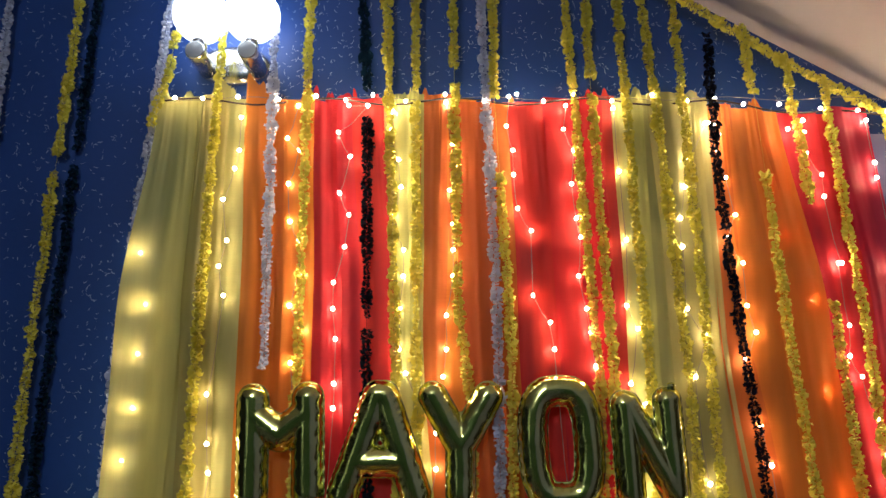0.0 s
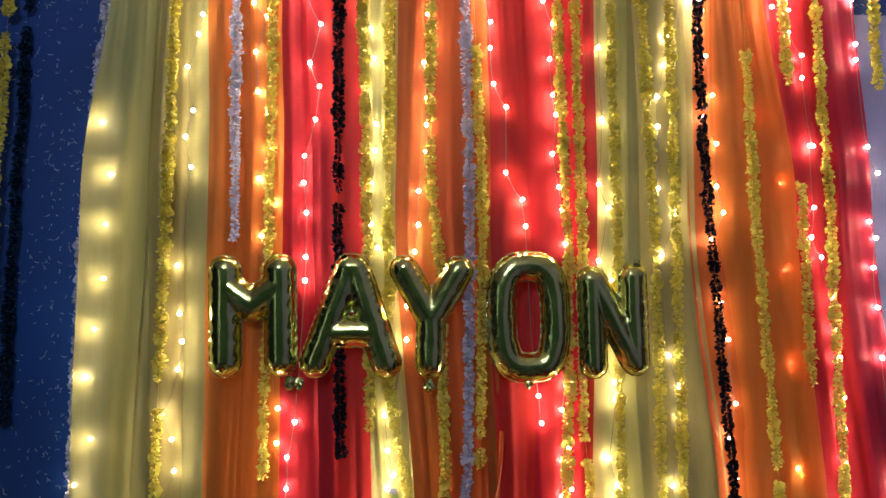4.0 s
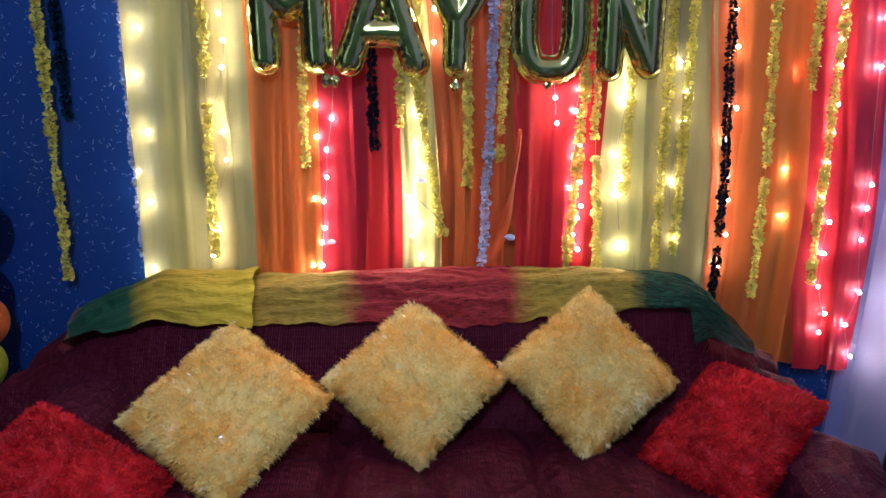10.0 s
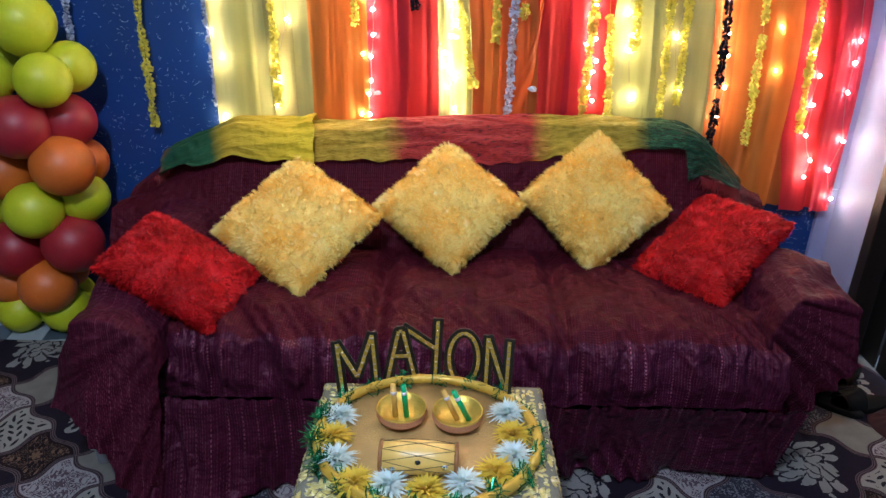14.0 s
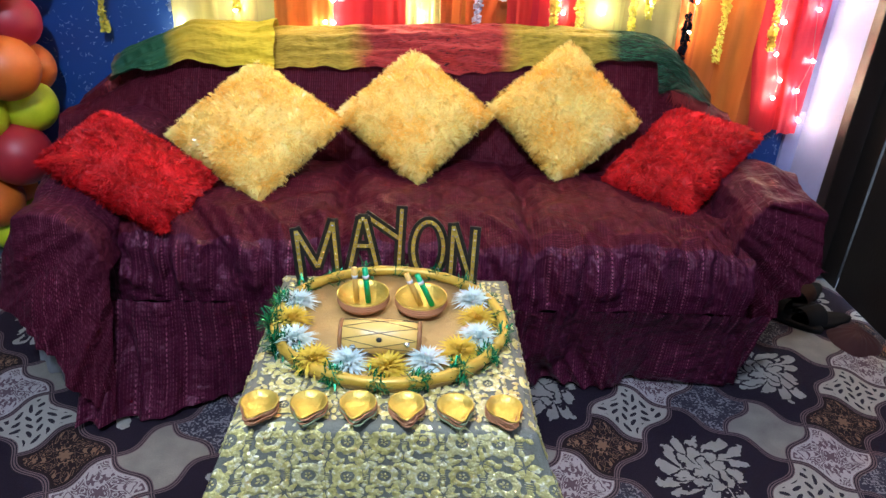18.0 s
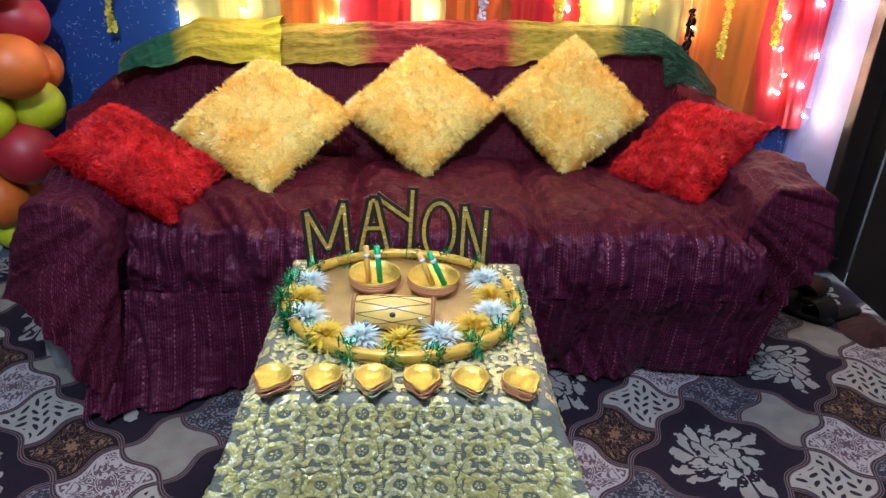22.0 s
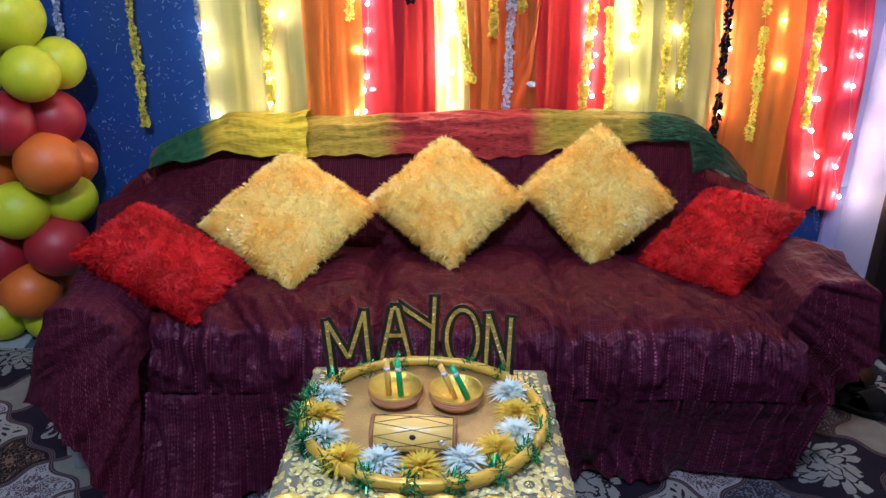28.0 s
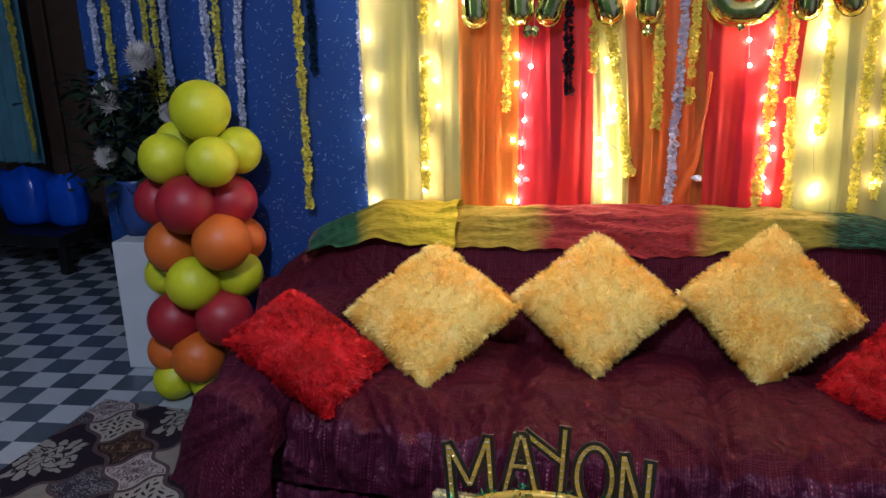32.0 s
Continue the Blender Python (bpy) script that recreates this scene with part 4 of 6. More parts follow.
def balloon_letter(ch, x0, x1, z0, z1, y, r, tilt=0.0, label=""):
    """A foil letter: two puffed skins welded along a flat crimped seam."""
    lo, hi = Vector((x0 + r, z0 + r)), Vector((x1 - r, z1 - r))
    segs = []
    for s in LETTERS[ch]:
        pts = [np.array([lo[0] + (hi[0] - lo[0]) * a, lo[1] + (hi[1] - lo[1]) * c]) for a, c in s]
        segs += list(zip(pts, pts[1:]))
    flange = 0.005
    step = 0.0042
    xs = np.arange(x0 - 0.02, x1 + 0.02, step)
    zs = np.arange(z0 - 0.02, z1 + 0.02, step)
    X, Z = np.meshgrid(xs, zs, indexing="ij")

    def dist(px, pz):
        d = np.full(np.shape(px), 9.0)
        for a, c in segs:
            ab = c - a
            t = np.clip(((px - a[0]) * ab[0] + (pz - a[1]) * ab[1]) / max(1e-9, ab @ ab), 0, 1)
            d = np.minimum(d, np.hypot(px - a[0] - t * ab[0], pz - a[1] - t * ab[1]))
        return d
    D = dist(X, Z)
    R = r + flange
    inside = D < R
    near = inside.copy()
    for sx, sz in ((1, 0), (-1, 0), (0, 1), (0, -1), (1, 1), (1, -1), (-1, 1), (-1, -1)):
        near |= np.roll(np.roll(inside, sx, 0), sz, 1)
    e = 1e-4
    gx, gz = (dist(X + e, Z) - dist(X - e, Z)) / (2 * e), (dist(X, Z + e) - dist(X, Z - e)) / (2 * e)
    g = np.maximum(np.hypot(gx, gz), 1e-3)
    push = np.where(near & ~inside, D - R, 0)
    X2, Z2 = X - gx / g * push, Z - gz / g * push
    D2 = dist(X2, Z2)
    bm = bmesh.new()
    ids = {}
    rr = random.Random(ord(ch))
    for i, j in zip(*np.nonzero(near)):
        d = D2[i, j]
        x, z = X2[i, j], Z2[i, j]
        crimp = math.sin(170 * x + 9 * wob((x * 9, z * 9, 1))) * math.cos(150 * z)
        h = r * 0.86 * math.sqrt(max(0, 1 - (d / r) ** 2)) if d < r else 0.0
        h *= 1 + 0.19 * crimp * smooth01(0.45, 1.0, d / r) + 0.05 * wob((x * 22, z * 22, 5))
        h += 0.0007 + (0.0012 * crimp if d > r * 0.92 else 0)
        wave = 0.0022 * math.sin(210 * (x + z)) if d > r else 0.0
        ids[i, j] = (bm.verts.new((x, y - abs(h) + wave, z)), bm.verts.new((x, y + abs(h) * 0.9 + 0.001 + wave, z)))
    for i, j in ids:
        if (i + 1, j) in ids and (i, j + 1) in ids and (i + 1, j + 1) in ids:
            q = [(i, j), (i + 1, j), (i + 1, j + 1), (i, j + 1)]
            if sum(bool(inside[k]) for k in q) >= 1:
                bm.faces.new([ids[k][0] for k in q]), bm.faces.new([ids[k][1] for k in q[::-1]])
    bmesh.ops.delete(bm, geom=[v for v in bm.verts if not v.link_faces], context="VERTS")
    bmesh.ops.smooth_vert(bm, verts=bm.verts, factor=0.4, use_axis_x=True, use_axis_y=True, use_axis_z=True)
    bm.transform(Matrix.Translation(((x0 + x1) / 2, y, (z0 + z1) / 2)) @ pose(0, 0, 0, 0, tilt, 0) @ Matrix.Translation((-(x0 + x1) / 2, -y, -(z0 + z1) / 2)))
    t = thing("letter_balloon", label or f"inflated gold foil balloon in the shape of letter {ch}", "balloon", ((x0 + x1) / 2, y, z0), "letter balloons")
    t_inv = Matrix.Translation((-(x0 + x1) / 2, -y, -z0))
    bm.transform(t_inv)
    part("skin", bm, M_FOIL, t)
    return t


LY = 2.045
for ch, x0, x1, z0, z1, r, tilt, valve in (
        ("M", -0.600, -0.319, 1.503, 1.873, 0.0425, -2, ((0.250, -0.006, 0.017), (0.278, -0.004, 0.013))),
        ("A", -0.334, -0.022, 1.505, 1.878, 0.0405, 0, ((0.012, -0.008, 0.015),)),
        ("Y", -0.078, 0.178, 1.505, 1.878, 0.0385, 0, ((0.125, -0.014, 0.016),)),
        ("O", 0.215, 0.452, 1.505, 1.88, 0.0395, -2, ((0.12, -0.004, 0.011),)),
        ("N", 0.475, 0.69, 1.51, 1.86, 0.0375, -2, ((0.174, 0.338, 0.013),))):
    t = balloon_letter(ch, x0, x1, z0, z1, LY, r, tilt)
    for vx, vz, size in valve:
        bm = ball(size, 14, (1.0, 0.55, 1.15))
        for v in bm.verts:
            v.co *= 1 + 0.55 * wob(v.co * 130 + Vector((vx * 40, x0 * 9, 0)))
        v = part("valve_tail", bm, M_FOIL, t, "crumpled foil filling tail", smooth=False)
        v.location = (x0 - (x0 + x1) / 2 + vx, -0.008, vz)

# ---------------------------------------------------------------- wall lamp
LAMP_ARM = 0.014
t = thing("wall_lamp", "twin white globe wall lamp with chrome back plate, switched on", "lamp", (-0.70, WY, 2.87))
bm = lathe([(0.125, 0.0), (0.122, 0.012), (0.10, 0.024), (0.06, 0.032), (0.0, 0.034)], 40)
bm.transform(pose(0, 0, 0.036, 90, 0, 0) @ Matrix.Diagonal((1.0, 0.56, 1.0, 1.0)))
part("back_plate", bm, M_CHROME, t)
for sx in (-0.077, 0.087):
    bm = lathe([(0.0, 0.0), (0.027, 0.0), (0.031, 0.004), (0.031, 0.138), (0.029, 0.144), (0.0, 0.1441)], 28)
    bm.transform(pose(sx, -0.02, LAMP_ARM, 90, 0, 0))
    cup = part("socket_cup", bm, M_CHROME, t, "chrome cylinder standing out from the plate")
    bm = lathe([(0.028, 0.0), (0.026, 0.003), (0.0, 0.0035)], 28)
    bm.transform(pose(sx, -0.1641, LAMP_ARM, 90, 0, 0))
    part("end_cap", bm, M_PED, cup, "pale round end cap")
    part("lamp_neck", tube([(sx, -0.125, LAMP_ARM + 0.02), (sx, -0.125, LAMP_ARM + 0.05), (sx, -0.125, LAMP_ARM + 0.065)], lambda s: 0.026 - 0.004 * s, 14), M_CHROME, t, "lamp holder")
    g = part("globe", ball(0.088, 28), M_GLOBE, t, "glowing frosted glass globe")
    g.location = (sx, -0.125, LAMP_ARM + 0.138)

# ---------------------------------------------------------------- sofa
SX0, SX1 = -0.90, 0.90
sofa = thing("sofa", "three-seat sofa draped in maroon and purple striped taffeta cover", "sofa", (0, 1.5, 0))


def put(name, bm, mat, parent, label="", smooth=True):
    """A part given in world places under a thing."""
    bm.transform(Matrix.Translation(-parent.location if parent.parent is None else -(parent.parent.location + parent.location)))
    return part(name, bm, mat, parent, label, smooth)


def back_top(x):
    """Height of the sofa's back along its width: level, rounded off towards the arms."""
    fall = 0.75 * max(0.0, -1.10 - x)
    x = max(x, -1.10)
    return -fall + 0.885 + 0.02 * math.sin(x * 3 + 0.5) - 0.24 * smooth01(0.78, 1.18, abs(x + 0.03)) ** 1.2 + (0.075 if x < -0.9 else 0) * smooth01(0.9, 1.15, -x)


def along(profile, s):
    n = len(profile) - 1
    k = min(int(s * n), n - 1)
    f = s * n - k
    a, c = profile[k], profile[k + 1]
    return a[0] + (c[0] - a[0]) * f, a[1] + (c[1] - a[1]) * f


def back_sheet(u, v):
    x = -1.30 + 2.44 * u
    h = back_top(x)
    prof = [(2.06, 0.25), (2.06, 0.6), (2.05, h - 0.05), (2.02, h - 0.008), (1.97, h + 0.004), (1.92, h - 0.012), (1.885, h - 0.06),
            (1.83, 0.5 * h + 0.30), (1.76, 0.60), (1.70, 0.50), (1.70, 0.40)]
    y, z = along(prof, v)
    k = smooth01(0.35, 0.6, v)
    y += k * (0.012 * wob((x * 7, z * 3, 1)) + 0.006 * wob((x * 25 + z * 9, z * 6, 2)))
    z += 0.006 * wob((x * 6, y * 5, 3))
    return (x, y, z)


put("back_cover", grid(back_sheet, 118, 50, lambda u, v: (u * 2.44, v * 1.3)), M_SOFA, sofa)


def seat_sheet(u, v):
    x = SX0 - 0.02 + (SX1 - SX0 + 0.04) * u
    prof = [(1.80, 0.42), (1.70, 0.475), (1.55, 0.492), (1.35, 0.497), (1.22, 0.492), (1.15, 0.475), (1.105, 0.445), (1.085, 0.40), (1.076, 0.35), (1.070, 0.285)]
    y, z = along(prof, v)
    seam = min(abs(x + 0.27), abs(x - 0.285))
    top = 1 - smooth01(0.55, 0.75, v)
    front = smooth01(0.52, 0.72, v) * (1 - 0.8 * smooth01(0.86, 1.0, v))
    z -= 0.036 * math.exp(-(seam / 0.030) ** 2) * (0.4 + 0.6 * top)
    # creases that run slantwise from the seams over the edge
    slant = 1 - 2.6 * abs(wob((x * 8 + y * 5, y * 2.5 - x * 1.5, 8)))
    cross = 1 - 2.6 * abs(wob((x * 6 - y * 9, y * 3 + x, 14)))
    z += top * (0.012 * wob((x * 5, y * 5, 7)) + 0.016 * slant + 0.013 * cross)
    y += front * (0.012 * wob((x * 7, z * 4, 9)) + 0.018 * math.exp(-(seam / 0.025) ** 2))
    # short pleats over the front edge, fanning from the seams
    edge = smooth01(0.34, 0.52, v) * (1 - smooth01(0.62, 0.80, v))
    pleat = 1 - 2.8 * abs(wob((x * 22 + y * 16, y * 3 + x * 2, 21)))
    z += edge * 0.008 * pleat
    y -= edge * 0.008 * pleat
    gather = 1 - 2.5 * abs(wob((x * 17 + 0.4 * wob((z * 9, x * 3, 1)), z * 1.2, 4)))
    y -= front * (0.022 * gather + 0.012 * (1 - 3 * abs(wob((x * 9 + z * 10, z * 3 - x * 2, 5)))))
    return (x, y, z)


put("seat_cover", grid(lambda u, v: seat_sheet(u, v * 0.62), 240, 54, lambda u, v: (u * 1.84, v * 0.65)), M_SOFA, sofa)
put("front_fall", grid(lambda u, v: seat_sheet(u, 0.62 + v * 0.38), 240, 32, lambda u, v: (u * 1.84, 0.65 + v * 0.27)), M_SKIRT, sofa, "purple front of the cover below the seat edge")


def hem_y(x):
    """How far forward the flounce reaches the carpet: farther at its ends."""
    return 1.075 + 0.10 * max(-0.8, min(0.7, x)) - 0.10 * smooth01(-0.62, -0.86, x) + 0.03 * smooth01(0.62, 0.88, x)


def skirt_sheet(u, v):
    x = -0.95 + 1.92 * u
    z = 0.315 - v * 0.305
    full = smooth01(0.0, 0.35, v)
    y = 1.040 * (1 - v) + hem_y(x) * v
    phase = 11 * x + 4.5 * wob((x * 2.6, 0.4, 2)) + 1.6 * wob((x * 2, z * 3, 5))
    deep = 0.5 + 0.9 * abs(wob((x * 2.7, 0.3, 6)))
    y -= (0.010 + 0.050 * v * deep) * abs(math.sin(phase)) ** 0.8
    y -= (0.006 + 0.018 * v) * (1 - 2.4 * abs(wob((x * 15 + 3 * wob((x * 3, z * 2, 2)), z * 2.2, 4))))
    y -= 0.02 * v * wob((x * 4, z * 4, 12))
    # puckers where it is sewn on
    y -= (1 - full) * (0.012 + 0.010 * (1 - 2.6 * abs(wob((x * 34, z * 5, 3)))))
    z += 0.008 * wob((x * 5, 2, 3)) * (1 - full)
    if v > 0.9:
        z += smooth01(0.9, 1, v) * (0.014 * wob((x * 7, 3, 3)) + 0.008)
    return (x, y, max(z, 0.004))


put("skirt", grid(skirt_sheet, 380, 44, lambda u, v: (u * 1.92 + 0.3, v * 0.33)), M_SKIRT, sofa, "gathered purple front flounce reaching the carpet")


def arm_sheet(side):
    s = -1 if side < 0 else 1
    front = 1.05 if s < 0 else 1.19
    foot = hem_y(s * 0.88) - (0.02 if s < 0 else -0.01)

    def at(u, v):
        # u: from the back to the front and down; v: from the inside over the top to the outer hem
        y = 2.02 - (2.02 - front) * min(1, u / 0.60)
        drop = max(0, (u - 0.60) / 0.40)
        top = (0.615 if s < 0 else 0.635) + 0.03 * wob((y * 3, s, 1)) + (0.07 * smooth01(1.6, 2.0, y) if s < 0 else -0.11 * smooth01(1.36, 1.72, y)) - 0.03 * smooth01(front + 0.2, front, y)
        prof = [(0.86, 0.42), (0.87, 0.50), (0.90, top - 0.05), (0.95, top - 0.008), (1.03, top + 0.006), (1.10, top - 0.015), (1.15, top - 0.07) if s < 0 else (1.17, top - 0.035), (1.175, 0.47), (1.19, 0.40 if s < 0 else 0.44), (1.205, 0.31 if s < 0 else 0.40)]
        px, z = along(prof, v)
        px -= 0.055 * smooth01(1.04, 1.18, px) * smooth01(front + 0.4, front, y)
        low = smooth01(0.6, 1.0, v)
        px += low * (0.4 + 0.6 * smooth01(front, front + 0.25, y)) * (0.03 * math.sin(19 * y + 3.5 * wob((y * 4, z * 2, s))) + 0.03 * wob((y * 5, z * 3, 3)))
        px += 0.012 * wob((y * 9, z * 7, 6 + s)) + 0.007 * (1 - 2.6 * abs(wob((y * 12 + z * 10, z * 6, 7))))
        z += (0.012 * wob((y * 7, px * 7, 8 + s)) + 0.008 * (1 - 2.6 * abs(wob((y * 9 + px * 9, px * 9 - y * 4, 9))))) * (1 - low)
        if drop > 0:
            # the front rounds off and falls in loose folds, to the carpet inside and short of it outside
            fall = smooth01(0.10, 1.0, drop)
            hem = 0.012 + (0.30 if s < 0 else 0.40) * smooth01(0.82 if s < 0 else 0.90, 1.10 if s < 0 else 1.13, px) + 0.02 * wob((px * 9, 1, s))
            zf = z * (1 - fall) + hem * fall
            ray = math.atan2(0.66 - zf, px - 0.72)
            fold = 1 - 2.4 * abs(wob((ray * 5.5, 0.5 * math.hypot(px - 0.72, zf - 0.66), 3 + s)))
            fine = 1 - 2.4 * abs(wob((ray * 15, 1.2 * zf, 9 + s)))
            reach = (front - foot - 0.085) * (1 - smooth01(0.90, 1.15, px)) + 0.03
            y = front - 0.055 * math.sin(min(1, drop * 5) * math.pi / 2) - reach * fall ** 1.2 - (0.25 + fall) * (0.034 * fold + 0.014 * fine) * (1 - 0.75 * smooth01(1.02, 1.17, px))
            px = px + (px - 1.03) * 0.02 * fall
            z = max(zf, 0.006)
        return (s * px, y, z)
    return at


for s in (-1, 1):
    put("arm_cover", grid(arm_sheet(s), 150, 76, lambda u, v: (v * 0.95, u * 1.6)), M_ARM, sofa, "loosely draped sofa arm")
for x, y, h in ((-1.0, 1.2, 0.2), (0.9, 1.2, 0.2), (-1.0, 1.9, 0.3), (0.9, 1.9, 0.3)):
    put("foot_block", boxes(((x, y, 0), (x + 0.1, y + 0.1, h)), bevel=0.006), M_BLACKWOOD, sofa)
LINING = ((-1.20, 1.16), (-1.09, 1.07), (-0.99, 1.045))


def lining(u, v):
    k = min(int(u * 2), 1)
    f = u * 2 - k
    (xa, ya), (xb, yb) = LINING[k], LINING[k + 1]
    y = ya + (yb - ya) * f + 0.012 * math.sin(u * 19) * (0.4 + 0.6 * v) + 0.012 * wob((u * 6, v * 3, 1.2))
    return (xa + (xb - xa) * f, y - 0.01 * v, 0.30 * (1 - v) + 0.004)


put("lining", grid(lining, 60, 16), M_LINING, sofa, "pale grey lining showing below the cover")
put("seat_frame", boxes(((-1.14, 1.30, 0.12), (1.14, 1.98, 0.40)), bevel=0.01), M_BLACKWOOD, sofa, "dark wooden frame under the cover")

# scarf laid over the top of the back


def scarf_at(x, v, lift=0.0, seed=0.0, fall=0.0):
    """A place on the gauze: v runs from behind the back, over its top and down the front."""
    h = back_top(max(-1.13, min(1.11, x)))
    hang_f = 0.095 + 0.022 * wob((x * 5, seed, 1)) + 0.010 * wob((x * 17, seed, 4)) + 0.035 * math.exp(-((x - 0.1) / 0.2) ** 2) + fall
    hang_f -= 0.06 * smooth01(-0.9, -1.15, x) + 0.045 * smooth01(0.42, 0.7, x)
    prof = [(2.075, h - 0.10), (2.07, h - 0.04), (2.03, h + 0.012), (1.97, h + 0.020), (1.915, h + 0.002), (1.872, h - 0.05), (1.845, h - hang_f)]
    y, z = along(prof, v)
    ridge = 1 - 2.4 * abs(wob((x * 3 + 0.6 * v, v * 9 + 1.2 * wob((x * 2, 0, 9)), 7 + seed)))
    fold = 1 - 2.6 * abs(wob((x * 8, v * 14 + 2 * wob((x * 3, 0, 4)), 3 + seed)))
    y -= 0.008 + lift + 0.010 * ridge + 0.006 * fold + 0.006 * wob((x * 26, z * 30, 2 + seed)) + 0.005 * wob((x * 60, z * 50, 6))
    z += lift + 0.007 * wob((x * 12, y * 12, 4)) + 0.006 * ridge + 0.003 * fold
    return (x, y, z)


def scarf_main(u, v):
    return scarf_at(-0.62 + 1.55 * u, v)


def scarf_lap(u, v):
    """The other end, laid over the first, its corner hanging lowest."""
    x = -1.14 + 0.575 * u
    edge = smooth01(0.86, 1.0, u)
    x += edge * (0.012 * wob((v * 6, 1, 3)) + 0.02 * (v - 0.5))
    return scarf_at(x, v, 0.016 + 0.014 * edge, 5.0, 0.036 * edge)


def fringe(a, c, n, length, seed):
    """Loose thread ends along a line."""
    rf, bm = random.Random(seed), bmesh.new()
    a, c = Vector(a), Vector(c)
    for i in range(n):
        p = a.lerp(c, rf.random())
        q = p + Vector((rf.uniform(-0.02, 0.02), rf.uniform(-0.02, 0.005), -length * rf.uniform(0.5, 1.0)))
        m = (p + q) / 2 + Vector((rf.uniform(-0.01, 0.01), rf.uniform(-0.01, 0.0), 0))
        w = Vector((0.0011, 0.0004, 0))
        v = [bm.verts.new(o) for o in (p - w, p + w, m + w, m - w, q)]
        bm.faces.new(v[:4]), bm.faces.new((v[3], v[2], v[4]))
    return bm


scarf = mesh_ob("scarf", grid(scarf_main, 260, 48, lambda u, v: (0.29 + u * 0.62, v * 0.35)), M_SCARF, True)
tagged(scarf, "crinkled gauze scarf tie-dyed yellow, green and red, on the sofa back", "scarf")
part("overlapping_end", grid(scarf_lap, 120, 48, lambda u, v: (0.018 + u * 0.262, v * 0.35)), M_SCARF2, scarf, "bright yellow end laid over the other with dark green tip")


def scarf_end(u, v):
    x = 0.775 + 0.225 * u + 0.02 * v * (1 - u)
    top = back_top(x) + 0.016
    z = top - 0.004 - v * (0.045 + 0.115 * (1 - u) ** 1.3) + 0.008 * wob((u * 5, v * 4, 2))
    return (x, 1.835 - 0.03 * v - 0.015 * math.sin(u * 8 + 2 * v) * (0.3 + v) - 0.010 * wob((u * 9, v * 9, 3)), z)


part("hanging_end", grid(scarf_end, 40, 30, lambda u, v: (0.86 + 0.05 * u + 0.03 * v, v * 0.2)), M_SCARF, scarf, "dark green end hanging over the front")
ob = part("fringe", joined([fringe(scarf_end(0.25, 1), scarf_end(1, 0.9), 150, 0.075, 3), fringe((-1.15, 1.86, 0.70), (-1.13, 1.90, 0.735), 60, 0.06, 4)]), M_FRINGE, scarf, "crimson loose thread ends", smooth=False)
ob["kind"] = "stuff"

# ---------------------------------------------------------------- cushions


def cushion(m, side, depth, mat, words, seed, strands=19000, tall=1.0):
    """A square plush cushion: stuffed body and a pile of short curved tufts."""
    t = new("cushion")
    t.empty_display_size = 0.05
    t.matrix_world = m
    tagged(t, words, "cushion", "sofa cushions")
    rr = random.Random(seed)

    def skin(u, v, sgn):
        a, c = 2 * u - 1, 2 * v - 1
        pa, pc = a * (1 - 0.06 * (1 - c * c) - 0.05 * abs(a * c) ** 3), c * (1 - 0.06 * (1 - a * a) - 0.05 * abs(a * c) ** 3) * tall
        h = depth * ((1 - a ** 4) * (1 - c ** 4)) ** 0.5
        h += 0.006 * wob((a * 3, c * 3, seed)) * (1 - a * a) * (1 - c * c)
        return Vector((pa * side / 2, sgn * h / 2, pc * side / 2))
    bm = grid(lambda u, v: skin(u, v, -1), 26, 26)
    b2 = grid(lambda u, v: skin(1 - u, v, 1), 26, 26)
    part("stuffed_body", joined([bm, b2]), M_BODYY if mat == M_FURY else M_BODYR, t)
    bm = bmesh.new()
    for _ in range(strands):
        sgn = -1 if rr.random() < 0.72 else 1
        u, v = rr.random(), rr.random()
        if rr.random() < 0.22:
            if rr.random() < 0.5:
                u = rr.choice((0.0, 1.0)) + rr.uniform(-0.02, 0.02)
            else:
                v = rr.choice((0.0, 1.0)) + rr.uniform(-0.02, 0.02)
            u, v = min(1, max(0, u)), min(1, max(0, v))
        p = skin(u, v, sgn)
        q = skin(min(1, u + 0.02), v, sgn) - skin(max(0, u - 0.02), v, sgn)
        w = skin(u, min(1, v + 0.02), sgn) - skin(u, max(0, v - 0.02), sgn)
        nrm = w.cross(q)
        nrm = nrm.normalized() * (1 if nrm.y * sgn > 0 else -1) if nrm.length > 1e-9 else Vector((0, sgn, 0))
        rim = Vector((p.x, 0, p.z)).normalized() * max(0, max(abs(2 * u - 1), abs(2 * v - 1)) - 0.8) * 4
        clump = Vector((wob((u * 6, v * 6, seed)), 0, wob((v * 6, u * 6, seed + 3)))) * 1.8 + 2.2 * Vector((wob((u * 13, v * 13, seed)), 0, wob((v * 13, u * 13, seed + 5))))
        way = (nrm * rr.uniform(0.35, 0.8) + rim + clump + Vector((rr.uniform(-0.7, 0.7), 0, rr.uniform(-0.9, 0.4)))).normalized()
        ln = rr.uniform(0.009, 0.0195)
        side_v = way.cross(nrm if abs(way.dot(nrm)) < 0.95 else Vector((1, 0, 0))).normalized() * rr.uniform(0.0008, 0.0019)
        bend = Vector((rr.uniform(-1, 1), rr.uniform(-0.4, 0.4), rr.uniform(-1, 0.5))) * 0.006
        a, b_, c = p, p + way * ln * 0.55, p + way * ln + bend
        v1, v2, v3, v4, v5 = (bm.verts.new(x) for x in (a - side_v, a + side_v, b_ + side_v, b_ - side_v, c))
        bm.faces.new((v1, v2, v3, v4)), bm.faces.new((v4, v3, v5))
    ob = part("plush", bm, mat, t, smooth=False)
    ob["kind"] = "stuff"
    return t


